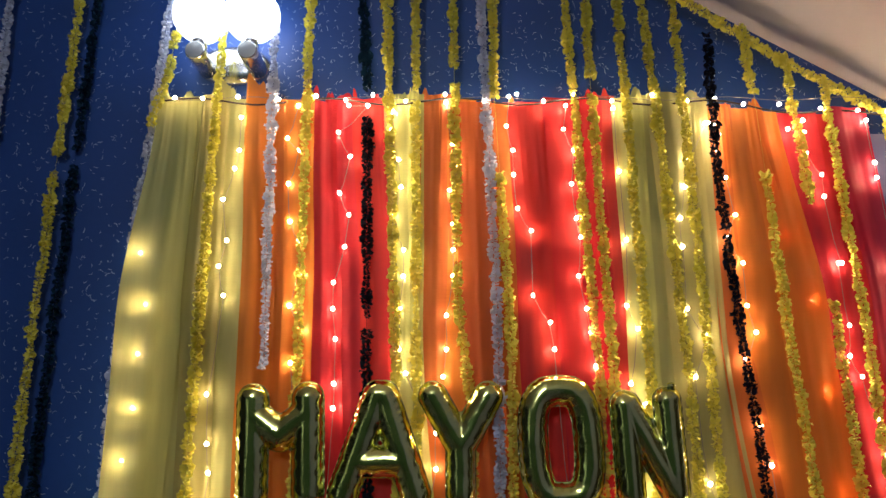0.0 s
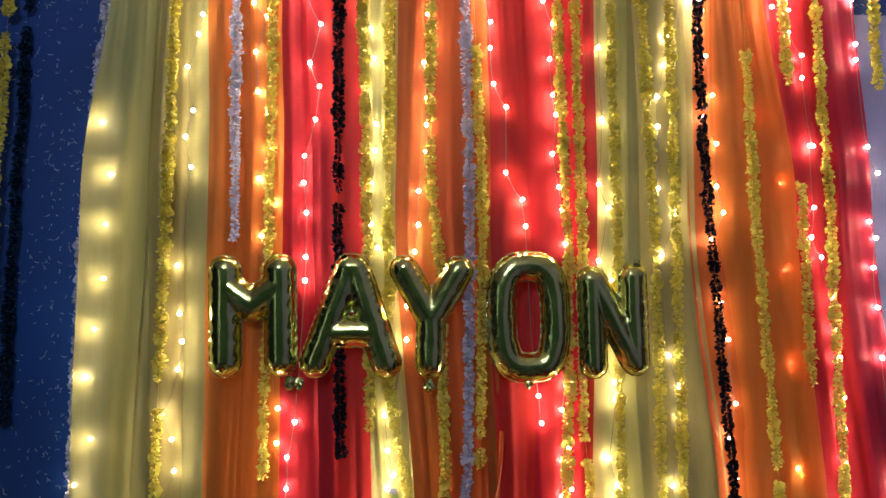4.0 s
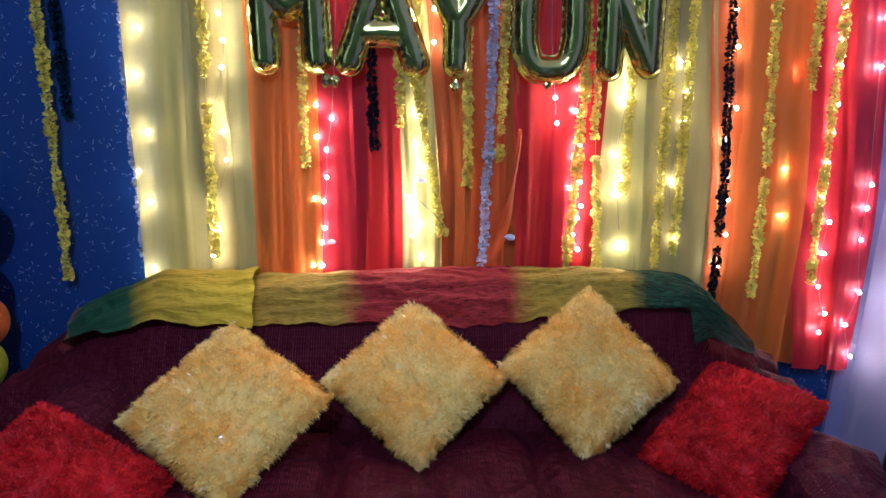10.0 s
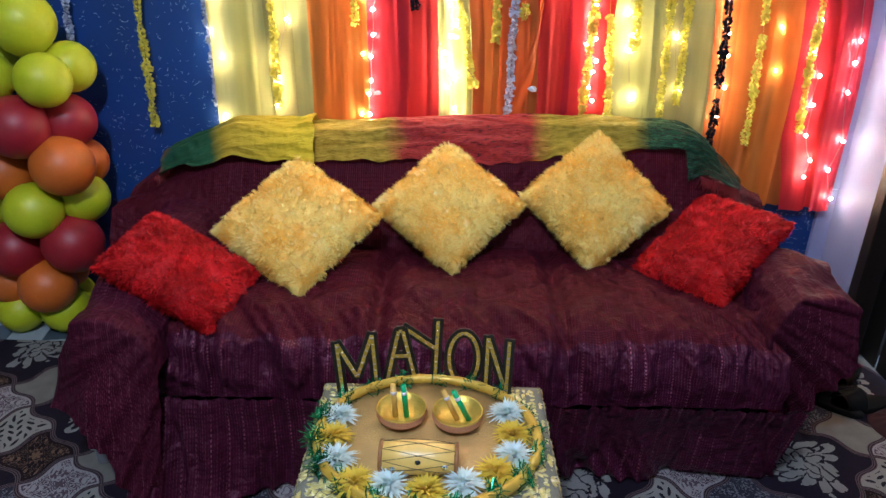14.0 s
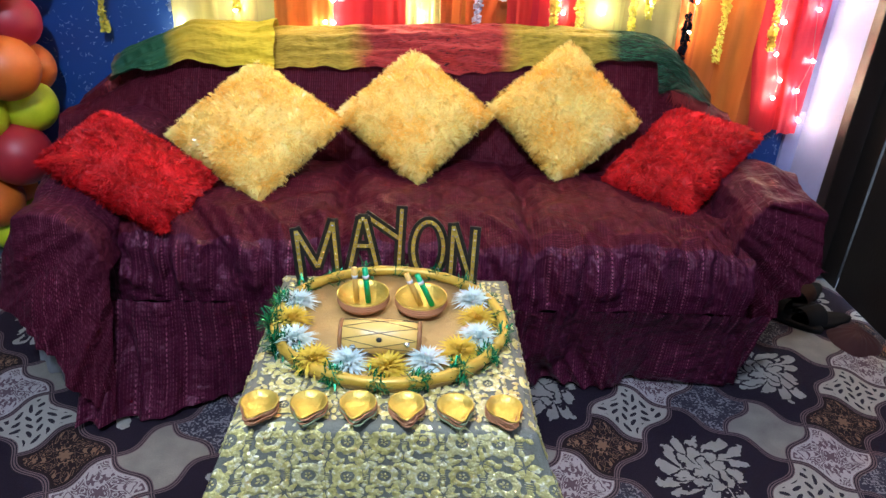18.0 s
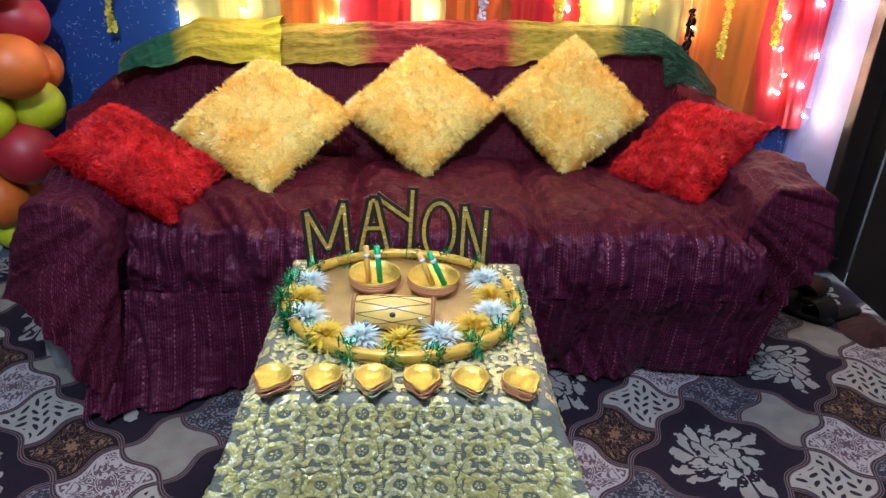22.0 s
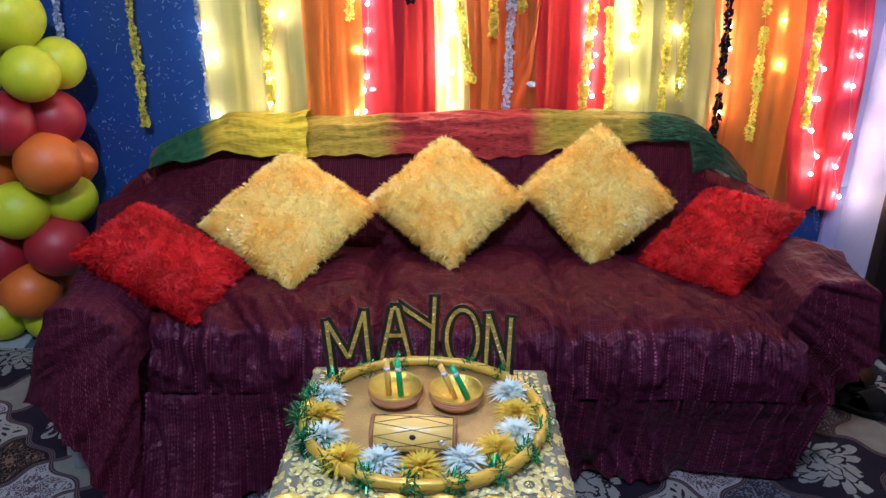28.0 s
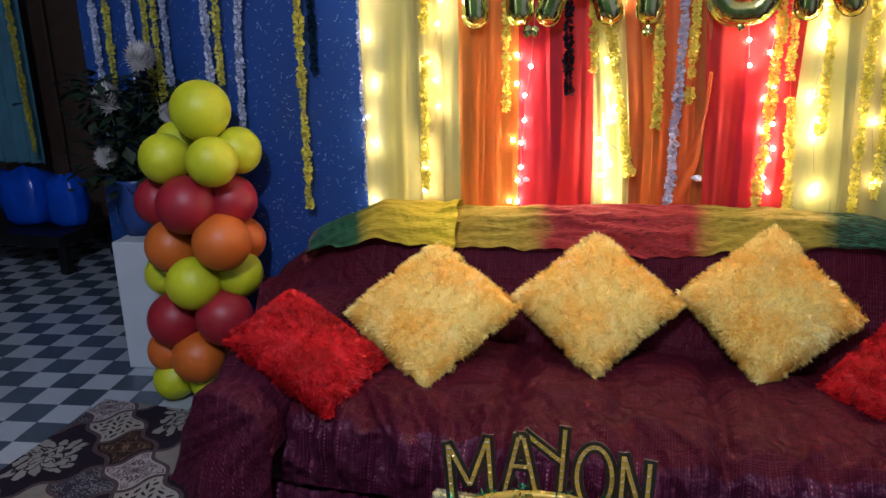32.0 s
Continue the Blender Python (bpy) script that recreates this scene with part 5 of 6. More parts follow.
def on_sofa(x, y, z, lean, spin, yaw=0, tall=1.0):
    return pose(x, y, z, lean, 0, yaw) @ Matrix.Diagonal((1, 1, tall, 1)) @ pose(0, 0, 0, 0, spin, 0)


YC, RC = "fluffy golden yellow plush cushion leaning on the sofa back", "fluffy red plush cushion resting against the sofa arm"
cushion(on_sofa(-0.566, 1.535, 0.648, -54, 39, 2, 1.09), 0.390, 0.13, M_FURY, YC, 1, 20000)
cushion(on_sofa(-0.062, 1.69, 0.664, -48, 43, 0), 0.388, 0.13, M_FURY, YC, 2, 20000)
cushion(on_sofa(0.453, 1.71, 0.686, -38, 49, -2), 0.386, 0.13, M_FURY, YC, 3, 20000)


def lying(mid, u, v):
    """A pose with the cushion's width along u and its height nearest to v."""
    x = Vector(u).normalized()
    y = -x.cross(Vector(v)).normalized()
    return Matrix.LocRotScale(mid, Matrix((x, y, x.cross(y))).transposed().to_quaternion(), None)


cushion(lying((-0.868, 1.262, 0.600), (0.317, -0.048, -0.175), (0.115, 0.24, 0.012)), 0.385, 0.11, M_FURR, RC, 4, 19000, 0.80)
cushion(lying((0.815, 1.52, 0.602), (0.316, 0.26, 0.20), (-0.175, 0.296, 0.03)), 0.42, 0.11, M_FURR, RC, 5, 20000, 0.80)

# ---------------------------------------------------------------- table with lace cloth
TX, TYc, TZ, TW = -0.092, 0.54, 0.535, 0.25
t = thing("side_table", "small square table under a lace cloth", "table", (TX, TYc, 0))
part("tabletop", boxes(((-TW + 0.01, -TW + 0.01, TZ - 0.035), (TW - 0.01, TW - 0.01, TZ - 0.006)), bevel=0.004), M_DARKWOOD, t)
for sx in (-1, 1):
    for sy in (-1, 1):
        part("leg", boxes(((sx * 0.20 - 0.02, sy * 0.20 - 0.02, 0), (sx * 0.20 + 0.02, sy * 0.20 + 0.02, TZ - 0.035)), bevel=0.003), M_DARKWOOD, t)


def cloth_sheet(u, v):
    """The cloth as rings that grow from the middle of the top, over the edge and down."""
    a = 2 * math.pi * u
    c, s = math.cos(a), math.sin(a)
    k = 1 / max(abs(c), abs(s))
    sq = (c * k, s * k)
    if v < 0.45:
        f = v / 0.45
        return (TX + sq[0] * TW * f, TYc + sq[1] * TW * f, TZ + 0.001 * wob((sq[0] * f * 30, sq[1] * f * 30, 2)))
    f = (v - 0.45) / 0.55
    corner = (k - 1) / 0.414
    out = TW + 0.012 + f * ((0.065 + 0.16 * corner ** 1.6) if s < 0.2 else (0.03 + 0.02 * corner)) + 0.016 * f * math.sin(14 * a + 1.3) + 0.012 * f * wob((a * 3, f, 6)) + 0.010 * smooth01(0.0, 0.3, f) * wob((a * 16, f * 0.8, 3))
    z = TZ - 0.004 - f * 0.50
    return (TX + sq[0] * out, TYc + sq[1] * out, max(z, 0.03))


def cloth_uv(u, v):
    p = cloth_sheet(u, v)
    a = 2 * math.pi * u
    c, s = math.cos(a), math.sin(a)
    f = v / 0.45 * TW if v < 0.45 else TW + (v - 0.45) / 0.55 * 0.48
    k = 1 / max(abs(c), abs(s))
    if v < 0.45:
        return (c * k * f, s * k * f)
    if abs(s) >= abs(c):
        return (c * k * TW * 1.0, math.copysign(f, s))
    return (math.copysign(f, c), s * k * TW)


cl = mesh_ob("lace_tablecloth", grid(cloth_sheet, 192, 60, cloth_uv, closed=True), M_LACE, True)
tagged(cl, "gold floral lace cloth over a grey lining, draped to the floor", "tablecloth")


def on_cloth(side, s, d):
    """A place on the cloth: on the top (side None) or down one of its sides, d below the edge."""
    if side is None:
        return Vector((TX + s, TYc + d, TZ + 0.0015))
    s = max(-TW * 0.999, min(TW * 0.999, s))
    c, n = ((s / TW, -1), (1, s / TW), (-s / TW, 1), (-1, -s / TW))[side]
    u = (math.atan2(n, c) / (2 * math.pi)) % 1
    return Vector(cloth_sheet(u, min(1, 0.45 + 0.55 * d / 0.48)))


lace = bmesh.new()


def petal(side, s, d, ang, r0, r1, half, lift):
    """One raised satin petal from radius r0 to r1 round (s, d)."""
    e = 0.002
    p, q, w = on_cloth(side, s, d), on_cloth(side, s + e, d), on_cloth(side, s, d + e)
    nrm = (q - p).cross(w - p)
    nrm = nrm.normalized() if nrm.length > 1e-12 else Vector((0, 0, 1))
    out = Vector((0, 0, 1)) if side is None else p - Vector((TX, TYc, p.z))
    if nrm.dot(out) < 0:
        nrm.negate()
    ca, sa = math.cos(ang), math.sin(ang)
    pts = []
    for f, g, hgt in ((0, 0, 0.0012), (0.35, 0.8, 0.0016), (0.75, 1.0, 0.0014), (1.0, 0.35, 0.001), (1.0, -0.35, 0.001), (0.75, -1.0, 0.0014), (0.35, -0.8, 0.0016)):
        r, t_ = r0 + (r1 - r0) * f, g * half
        pts.append(lace.verts.new(on_cloth(side, s + r * ca - t_ * sa, d + r * sa + t_ * ca) + nrm * hgt))
    r = r0 + (r1 - r0) * 0.55
    mid = lace.verts.new(on_cloth(side, s + r * ca, d + r * sa) + nrm * lift)
    for k in range(7):
        lace.faces.new((mid, pts[k], pts[(k + 1) % 7]))


def lace_ring(side, s, d, r0, r1, turn0):
    """A scalloped satin ring with an open middle."""
    n = 24
    rows = []
    up = Vector((0, 0, 1))
    if side is not None:
        up = Vector(((0, -1, 0.15), (1, 0, 0.15), (0, 1, 0.15), (-1, 0, 0.15))[side]).normalized()
    for k in range(n):
        a = 2 * math.pi * k / n + turn0
        lobe = abs(math.sin((a - turn0) * 4))
        row = []
        for f, hgt in ((0.0, 0.0014), (0.5, 0.0040), (1.0, 0.0014)):
            r = r0 + (r1 * (0.90 + 0.12 * lobe) - r0) * f
            row.append(lace.verts.new(on_cloth(side, s + r * math.cos(a), d + r * math.sin(a)) + up * hgt * (0.7 + 0.5 * lobe)))
        rows.append(row)
    for k in range(n):
        p, q = rows[k], rows[(k + 1) % n]
        for c in range(2):
            lace.faces.new((p[c], q[c], q[c + 1], p[c + 1]))


rr = random.Random(21)
PITCH, ROW = 0.0615, 0.069
for side in (None, 0, 1, 2, 3):
    rows = range(-4, 5) if side is None else range(0, 8)
    lead = 0.0 if side is None else 0.28
    for i in range(-4, 5):
        for j in rows:
            for half_step in (0.0, 0.5):
                s, d = (i + half_step) * PITCH + rr.uniform(-0.0025, 0.0025), (j + half_step + lead) * ROW + rr.uniform(-0.003, 0.003)
                if abs(s) > TW - (0.018 if side is None else 0.003) or (side is None and abs(d) > TW - 0.018) or (side is not None and d > 0.46):
                    continue
                turn0 = rr.uniform(0, 6.28)
                if half_step == 0.0:
                    lace_ring(side, s, d, rr.uniform(0.0098, 0.0118), rr.uniform(0.0235, 0.0268), turn0)
                    for k in range(5):
                        petal(side, s, d, turn0 + 1.257 * k, 0.0015, 0.0066, 0.0017, 0.0022)
                else:
                    for k in range(6):
                        a = turn0 + math.pi * k / 3 + rr.uniform(-0.12, 0.12)
                        petal(side, s, d, a, 0.003, 0.0215 * rr.uniform(0.8, 1.12), 0.0070 * rr.uniform(0.75, 1.1), rr.uniform(0.003, 0.0062))
            for fs, fd, a in ((0.5, 0.16, 1.57), (0.5, -0.16, -1.57), (0.24, 0.5, 0.0), (0.76, 0.5, 3.14), (0.10, 0.46, 0.8), (-0.10, 0.54, 2.4), (0.30, 0.27, 0.7), (0.70, 0.27, 2.4), (0.30, 0.73, -0.7), (0.70, 0.73, -2.4)):
                s, d = (i + fs) * PITCH, (j + fd + lead) * ROW
                if abs(s) < TW - 0.014 and (abs(d) < TW - 0.02 if side is None else 0.006 < d < 0.46):
                    petal(side, s, d, a + rr.uniform(-0.3, 0.3), -0.0085 * rr.uniform(0.7, 1.1), 0.0085 * rr.uniform(0.7, 1.1), 0.0045, rr.uniform(0.0025, 0.005))
            s = (i + 0.5) * PITCH
            for f in (-0.09, -0.03, 0.03, 0.09):
                d = (j + lead + f) * ROW
                if abs(s) < TW - 0.02 and 0.004 < d + (1 if side is None else 0) and d < 0.45 and (side is not None or abs(d) < TW - 0.03):
                    petal(side, s, d, 0.0, -0.0055, 0.0055, 0.0011, 0.002)
# sprigs along the table's edge, on the top and just below it
for k in range(34):
    for e in (-1, 1):
        g = (k - 16.5) / 17 * (TW - 0.012) + rr.uniform(-0.003, 0.003)
        for s, d in ((g, e * (TW - 0.013)), (e * (TW - 0.013), g)):
            petal(None, s, d, rr.uniform(0, 6.28), -0.0075, 0.0075, 0.0046, rr.uniform(0.0025, 0.0045))
    for side in range(4):
        petal(side, g, rr.uniform(0.009, 0.013), rr.uniform(0, 6.28), -0.0075, 0.0075, 0.0046, rr.uniform(0.0025, 0.0045))
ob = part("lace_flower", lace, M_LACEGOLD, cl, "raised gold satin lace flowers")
ob["kind"] = "stuff"

# ---------------------------------------------------------------- round tray with flowers
TRX, TRY, TRZ = -0.097, 0.578, TZ + 0.004
tray = thing("flower_tray", "round gold board edged with ribbon roll, tinsel and paper flowers", "tray", (TRX, TRY, TRZ))
RAD = 0.234
tray.scale = (1.0, 0.89, 1.0)
part("board", lathe([(0.0, 0.0), (RAD, 0.0), (RAD + 0.003, 0.006), (RAD, 0.012), (0.0, 0.0121)], 64), M_MDF, tray)
ring = [(RAD * math.cos(a), RAD * math.sin(a), 0.022) for a in [2 * math.pi * k / 96 for k in range(96)]]
part("ribbon_roll", tube(ring, lambda s: 0.0115 + 0.0009 * math.sin(s * 420), 10, True), M_RIBBON, tray, "padded rim wound with gold ribbon")
rr = random.Random(11)
for k in range(18):
    a = 2 * math.pi * k / 18 + 0.1
    bm = bmesh.new()
    for _ in range(60 if k < 7 else 100 if not 8 <= k <= 10 else 200):
        d = Vector((rr.gauss(0, 1), rr.gauss(0, 1), rr.gauss(0, 1))).normalized()
        r0 = Vector((RAD * math.cos(a), RAD * math.sin(a), 0.022)) + Vector((rr.uniform(-0.016, 0.016), rr.uniform(-0.022, 0.022), rr.uniform(-0.010, 0.014)))
        s_ = d.cross(Vector((0, 0, 1))).normalized() * 0.0012
        ln = rr.uniform(0.010, 0.024) * (1.5 if 8 <= k <= 10 else 1)
        v = [bm.verts.new(p) for p in (r0 - s_, r0 + s_, r0 + d * ln + s_, r0 + d * ln - s_)]
        bm.faces.new(v)
    part("tinsel_tuft", bm, M_TINSEL, tray, "shiny green tinsel", smooth=False)


def paper_flower(mat, parent, at, size, seed):
    rr = random.Random(seed)
    bm = bmesh.new()
    for lay, (n, el, ln) in enumerate(((26, 2, 1.0), (26, 17, 0.98), (24, 33, 0.92), (20, 50, 0.84), (16, 70, 0.7))):
        for k in range(n):
            a = 2 * math.pi * (k + 0.5 * lay) / n + rr.uniform(-0.12, 0.12)
            e = radians(el + rr.uniform(-8, 8))
            d = Vector((math.cos(a) * math.cos(e), math.sin(a) * math.cos(e), math.sin(e)))
            side = Vector((-math.sin(a), math.cos(a), 0))
            L = size * ln * rr.uniform(0.85, 1.1)
            up = side.cross(d)
            p0, p1, p2 = d * 0.004, d * L * 0.6 - up * 0.002, d * L
            w = size * 0.062
            v = [bm.verts.new(q) for q in (p0 - side * w * 0.4, p0 + side * w * 0.4, p1 + side * w, p1 - side * w, p2 + up * size * 0.12)]
            bm.faces.new(v[:4]), bm.faces.new((v[3], v[2], v[4]))
    ob = part("paper_flower", bm, mat, parent, smooth=False)
    ob.location = at
    return ob


for k, (x, y, mat) in enumerate(((-0.300, 0.618, M_PETW), (-0.304, 0.552, M_PETY), (-0.285, 0.482, M_PETW), (-0.240, 0.418, M_PETY), (-0.171, 0.411, M_PETW), (-0.096, 0.398, M_PETY),
                                 (-0.020, 0.421, M_PETW), (0.046, 0.456, M_PETY), (0.087, 0.504, M_PETW), (0.090, 0.571, M_PETY), (0.082, 0.643, M_PETW))):
    paper_flower(mat, tray, ((x - TRX) * 0.97, (y + 0.012 - TRY) / 0.89, 0.021), 0.049, 40 + k)

# sign letters standing along the back of the tray
SIGN = {"M": [((0.10, 0), (0.0, 0.88)), ((0.0, 0.88), (0.5, 0.24)), ((0.5, 0.24), (0.90, 1)), ((0.90, 1), (1, 0.06))],
        "A": [((0, 0), (0.42, 1)), ((0.42, 1), (0.56, 1)), ((0.56, 1), (1, 0)), ((0.2, 0.54), (0.76, 0.54))],
        "Y": [((0.0, 0.88), (0.93, 0.56)), ((1.0, 1.0), (0.92, 0.0))],
        "O": [((0.5 + 0.5 * math.sin(2 * math.pi * k / 20), 0.5 - 0.5 * math.cos(2 * math.pi * k / 20)), (0.5 + 0.5 * math.sin(2 * math.pi * (k + 1) / 20), 0.5 - 0.5 * math.cos(2 * math.pi * (k + 1) / 20))) for k in range(20)],
        "N": [((0, 0), (0.03, 1)), ((0.03, 1), (0.97, 0)), ((0.97, 0), (1, 0.97))]}


def stroke_bar(bm, a, c, half, y0, y1, ext):
    a, c = Vector((a[0], 0, a[1])), Vector((c[0], 0, c[1]))
    d = (c - a).normalized()
    n = Vector((-d.z, 0, d.x)) * half
    a, c = a - d * ext, c + d * ext
    v = [[bm.verts.new((p.x, y, p.z)) for p in (a - n, c - n, c + n, a + n)] for y in (y0, y1)]
    bm.faces.new(v[0]), bm.faces.new(v[1][::-1])
    for k in range(4):
        bm.faces.new((v[0][k], v[1][k], v[1][(k + 1) % 4], v[0][(k + 1) % 4]))


def sign_letter(ch, x0, x1, y, z0, z1, lean=0, yaw=0):
    w, h = x1 - x0, z1 - z0
    t = new("sign_letter")
    t.empty_display_size = 0.03
    t.matrix_world = pose(x0 + w / 2, y, z0, lean, 0, yaw)
    tagged(t, f"black glitter card letter {ch} with gold strip and sequins", "letter", "name sign letters")
    def ring(r, y0, y1):
        def at(u, v):
            a = 2 * math.pi * u
            k = (r, r, -r, -r, r)[round(v * 4)]
            return ((w / 2 + k) * math.sin(a), (y0, y1, y1, y0, y0)[round(v * 4)], h / 2 - (h / 2 + k) * math.cos(a))
        return grid(at, 32, 4, closed=True)
    if ch == "O":
        p = part("stroke", ring(0.0125, 0.0, 0.005), M_BLACK, t, smooth=False)
        part("gold_strip", ring(0.0042, -0.002, -0.0002), M_GOLDCARD, p, smooth=False)
    else:
        for i, (a, c) in enumerate(SIGN[ch]):
            a2, c2 = (a[0] * w - w / 2, a[1] * h), (c[0] * w - w / 2, c[1] * h)
            e = 0.0002 * i
            k, g = bmesh.new(), bmesh.new()
            stroke_bar(k, a2, c2, 0.0125, e, 0.005 - e, 0.006)
            stroke_bar(g, a2, c2, 0.0041, -0.002 - e, -0.0002 - e, -0.001)
            p = part("stroke", k, M_BLACK, t, smooth=False)
            part("gold_strip", g, M_GOLDCARD, p, smooth=False)
    s = bmesh.new()
    rr = random.Random(ord(ch))
    for a, c in SIGN[ch]:
        ln = math.hypot((a[0] - c[0]) * w, (a[1] - c[1]) * h)
        n = max(1, int(ln / 0.016))
        for i in range(n):
            f = (i + 0.5) / n
            bmesh.ops.create_icosphere(s, subdivisions=1, radius=0.0027, matrix=Matrix.Translation(((a[0] + (c[0] - a[0]) * f) * w - w / 2, -0.0035, (a[1] + (c[1] - a[1]) * f) * h)))
    part("sequin", s, M_SEQ, t)["kind"] = "stuff"


for ch, x0, x1, y, z0, z1, yaw in (("M", -0.317, -0.226, 0.765, 0.541, 0.690, 10), ("A", -0.205, -0.133, 0.79, 0.543, 0.690, 4), ("Y", -0.162, -0.082, 0.80, 0.543, 0.714, 0),
                                   ("O", -0.055, 0.015, 0.79, 0.548, 0.688, -3), ("N", 0.033, 0.084, 0.765, 0.543, 0.690, -8)):
    sign_letter(ch, x0, x1, y, z0, z1, 0, yaw)


def bowl_stack(at, r, n, words):
    t = thing("clay_bowl_stack", words, "bowl", at, "gold bowls")
    for k in range(n):
        z = k * 0.0048
        prof = [(r * 0.42, z), (r * 0.74, z + 0.005), (r * 0.94, z + 0.014), (r, z + 0.021), (r * 0.985, z + 0.0232), (r * 0.93, z + 0.020), (r * 0.80, z + 0.011), (r * 0.45, z + 0.0055), (0.0, z + 0.005)]
        part("bowl", lathe(prof, 36), M_GOLDPAINT if k == n - 1 else M_CLAY, t, "shallow clay bowl painted gold inside" if k == n - 1 else "")
    return t


for bx, by, rot in ((-0.158, 0.640, 0), (-0.034, 0.632, 20)):
    bowl_stack((bx, by, TRZ + 0.0125), 0.056, 4, "stack of round clay bowls painted gold inside")
    for sx, mat, nm, lean in ((-0.013, M_OCHRE, "ochre painted stick standing in the bowl", -3 - rot), (0.012, M_GREENSTICK, "green painted stick standing in the bowl", -5 - rot)):
        bm = tube([(0, 0, 0), (0, 0, 0.082)], 0.0062, 8)
        ob = mesh_ob("dandiya_stick", bm, mat, True)
        ob.matrix_world = pose(bx + sx + (0.012 if rot else 0), by - 0.012, TRZ + 0.033, 0, lean, 0)
        tagged(ob, nm, "stick", "painted sticks")
        part("white_band", tube([(0, 0, 0.058), (0, 0, 0.066)], 0.0066, 8), M_TISSUE, ob)

# drum
t = new("toy_drum")
t.matrix_world = pose(-0.112, 0.478, TRZ + 0.0125 + 0.036, 0, 0, -2)
t.scale = (1.0, 0.83, 0.83)
tagged(t, "small yellow wooden two-headed drum lying on its side", "drum")
bm = lathe([(0.0, -0.076), (0.036, -0.076), (0.041, -0.03), (0.042, 0.0), (0.041, 0.03), (0.036, 0.076), (0.0, 0.0761)], 32)
bm.transform(Matrix.Rotation(math.pi / 2, 4, "Y"))
part("drum_body", bm, M_DRUM, t)
for s in (-1, 1):
    bm = tube([(s * 0.075, 0.0365 * math.cos(a), 0.0365 * math.sin(a)) for a in [2 * math.pi * k / 32 for k in range(32)]], 0.0042, 8, True)
    part("drum_rim", bm, M_DRUMSKIN, t)
for ph in (0, math.pi / 4):
    pts = []
    for k in range(97):
        a = 2 * math.pi * k / 96
        x = 0.072 * (2 / math.pi) * math.asin(math.sin(4 * a + ph * 4))
        r = 0.0425 - 0.0055 * abs(x / 0.072) ** 1.5
        pts.append((x, r * math.cos(a), r * math.sin(a)))
    part("lacing", tube(pts, 0.0009, 4), M_ROPE, t)
for k, (x, a, mat) in enumerate(((-0.05, -0.75, M_SEQ), (0.052, -0.5, M_SEQ), (-0.005, -1.9, M_SEQ), (0.0, -0.25, M_BLACK), (0.045, -2.0, M_SEQ))):
    bm = lathe([(0.0, 0.002), (0.0055, 0.0015), (0.006, 0.0)], 14)
    r = 0.0412
    ob = part("mirror_disc", bm, mat, t)
    d = Vector((0, math.cos(a - 0.9), -math.sin(a - 0.9)))
    d = Vector((0, -math.cos(a + 0.9 - 0.5), math.sin(a + 0.9 - 0.2))).normalized()
    ob.matrix_local = Matrix.Translation(Vector((x, 0, 0)) + d * r) @ d.to_track_quat("Z", "Y").to_matrix().to_4x4()


def diya_mesh(scale=1.0):
    """A pinched clay oil lamp: bowl drawn out to a spout, as rings."""
    prof = [(0.50, 0.0), (0.78, 0.004), (0.97, 0.011), (1.0, 0.013), (0.92, 0.0135), (0.78, 0.007), (0.5, 0.0035), (0.0, 0.003)]
    r0 = 0.0325 * scale

    def at(u, v):
        r, h = prof[round(v * 7)]
        a = 2 * math.pi * u
        d = (a + math.pi / 2 + math.pi) % (2 * math.pi) - math.pi
        spout = math.exp(-(d / 0.32) ** 2)
        rr_ = r0 * r * (1 + 0.46 * spout - 0.05 * math.exp(-((abs(d) - 0.72) / 0.28) ** 2))
        return (rr_ * math.cos(a), rr_ * math.sin(a), h * (1 + 0.18 * spout))
    return grid(at, 40, 7, closed=True)


for k in range(6):
    at = (-0.310 + 0.0845 * k, 0.311 - 0.002 * abs(k - 2.5), TZ + 0.003)
    t = thing("clay_lamp_stack", "stack of pinched clay oil lamps, the top one gold inside", "oil lamp", at, "row of clay lamps")
    for j in range(5):
        ob = part("clay_lamp", diya_mesh(), M_GOLDPAINT if j == 4 else (M_CLAY if k in (0, 3, 5) or j % 2 else M_GREENPAINT), t)
        ob.location = (0.0008 * math.sin(j * 2 + k), 0.0006 * math.cos(j * 3 + k), j * 0.0040)
        ob.rotation_euler = (0, 0, radians(4 * math.sin(j * 2.3 + k) + (14, 8, 4, -2, -10, -16)[k] * -1.0))

# ---------------------------------------------------------------- floor and carpet
floor = tagged(mesh_ob("floor", boxes(((-5.2, -3.34, -0.12), (RX + 1.2, 5.2, -0.012))), M_GROUT), "checkered marble tile floor", "floor", kind="structure")
cp = mesh_ob("carpet", boxes(((-2.12, -3.1, -0.002), (RX + 0.09, 1.80, 0.0)), bevel=0.0), M_CARPET)
tagged(cp, "patterned wool carpet with ogee medallions in purple, cream and brown", "carpet")

# ---------------------------------------------------------------- balloon column
col = thing("balloon_column", "tall stack of lime, orange and crimson balloons", "balloon column", (-1.64, 1.95, 0))
rr = random.Random(5)
bal = ball(1.0, 28)
for v in bal.verts:
    if v.co.z < 0:
        v.co.xy *= 1 - 0.16 * v.co.z ** 2
        v.co.z *= 1.12
bal_me = bpy.data.meshes.new("balloon")
bal.to_mesh(bal_me), bal.free()
bal_me.polygons.foreach_set("use_smooth", [True] * len(bal_me.polygons))


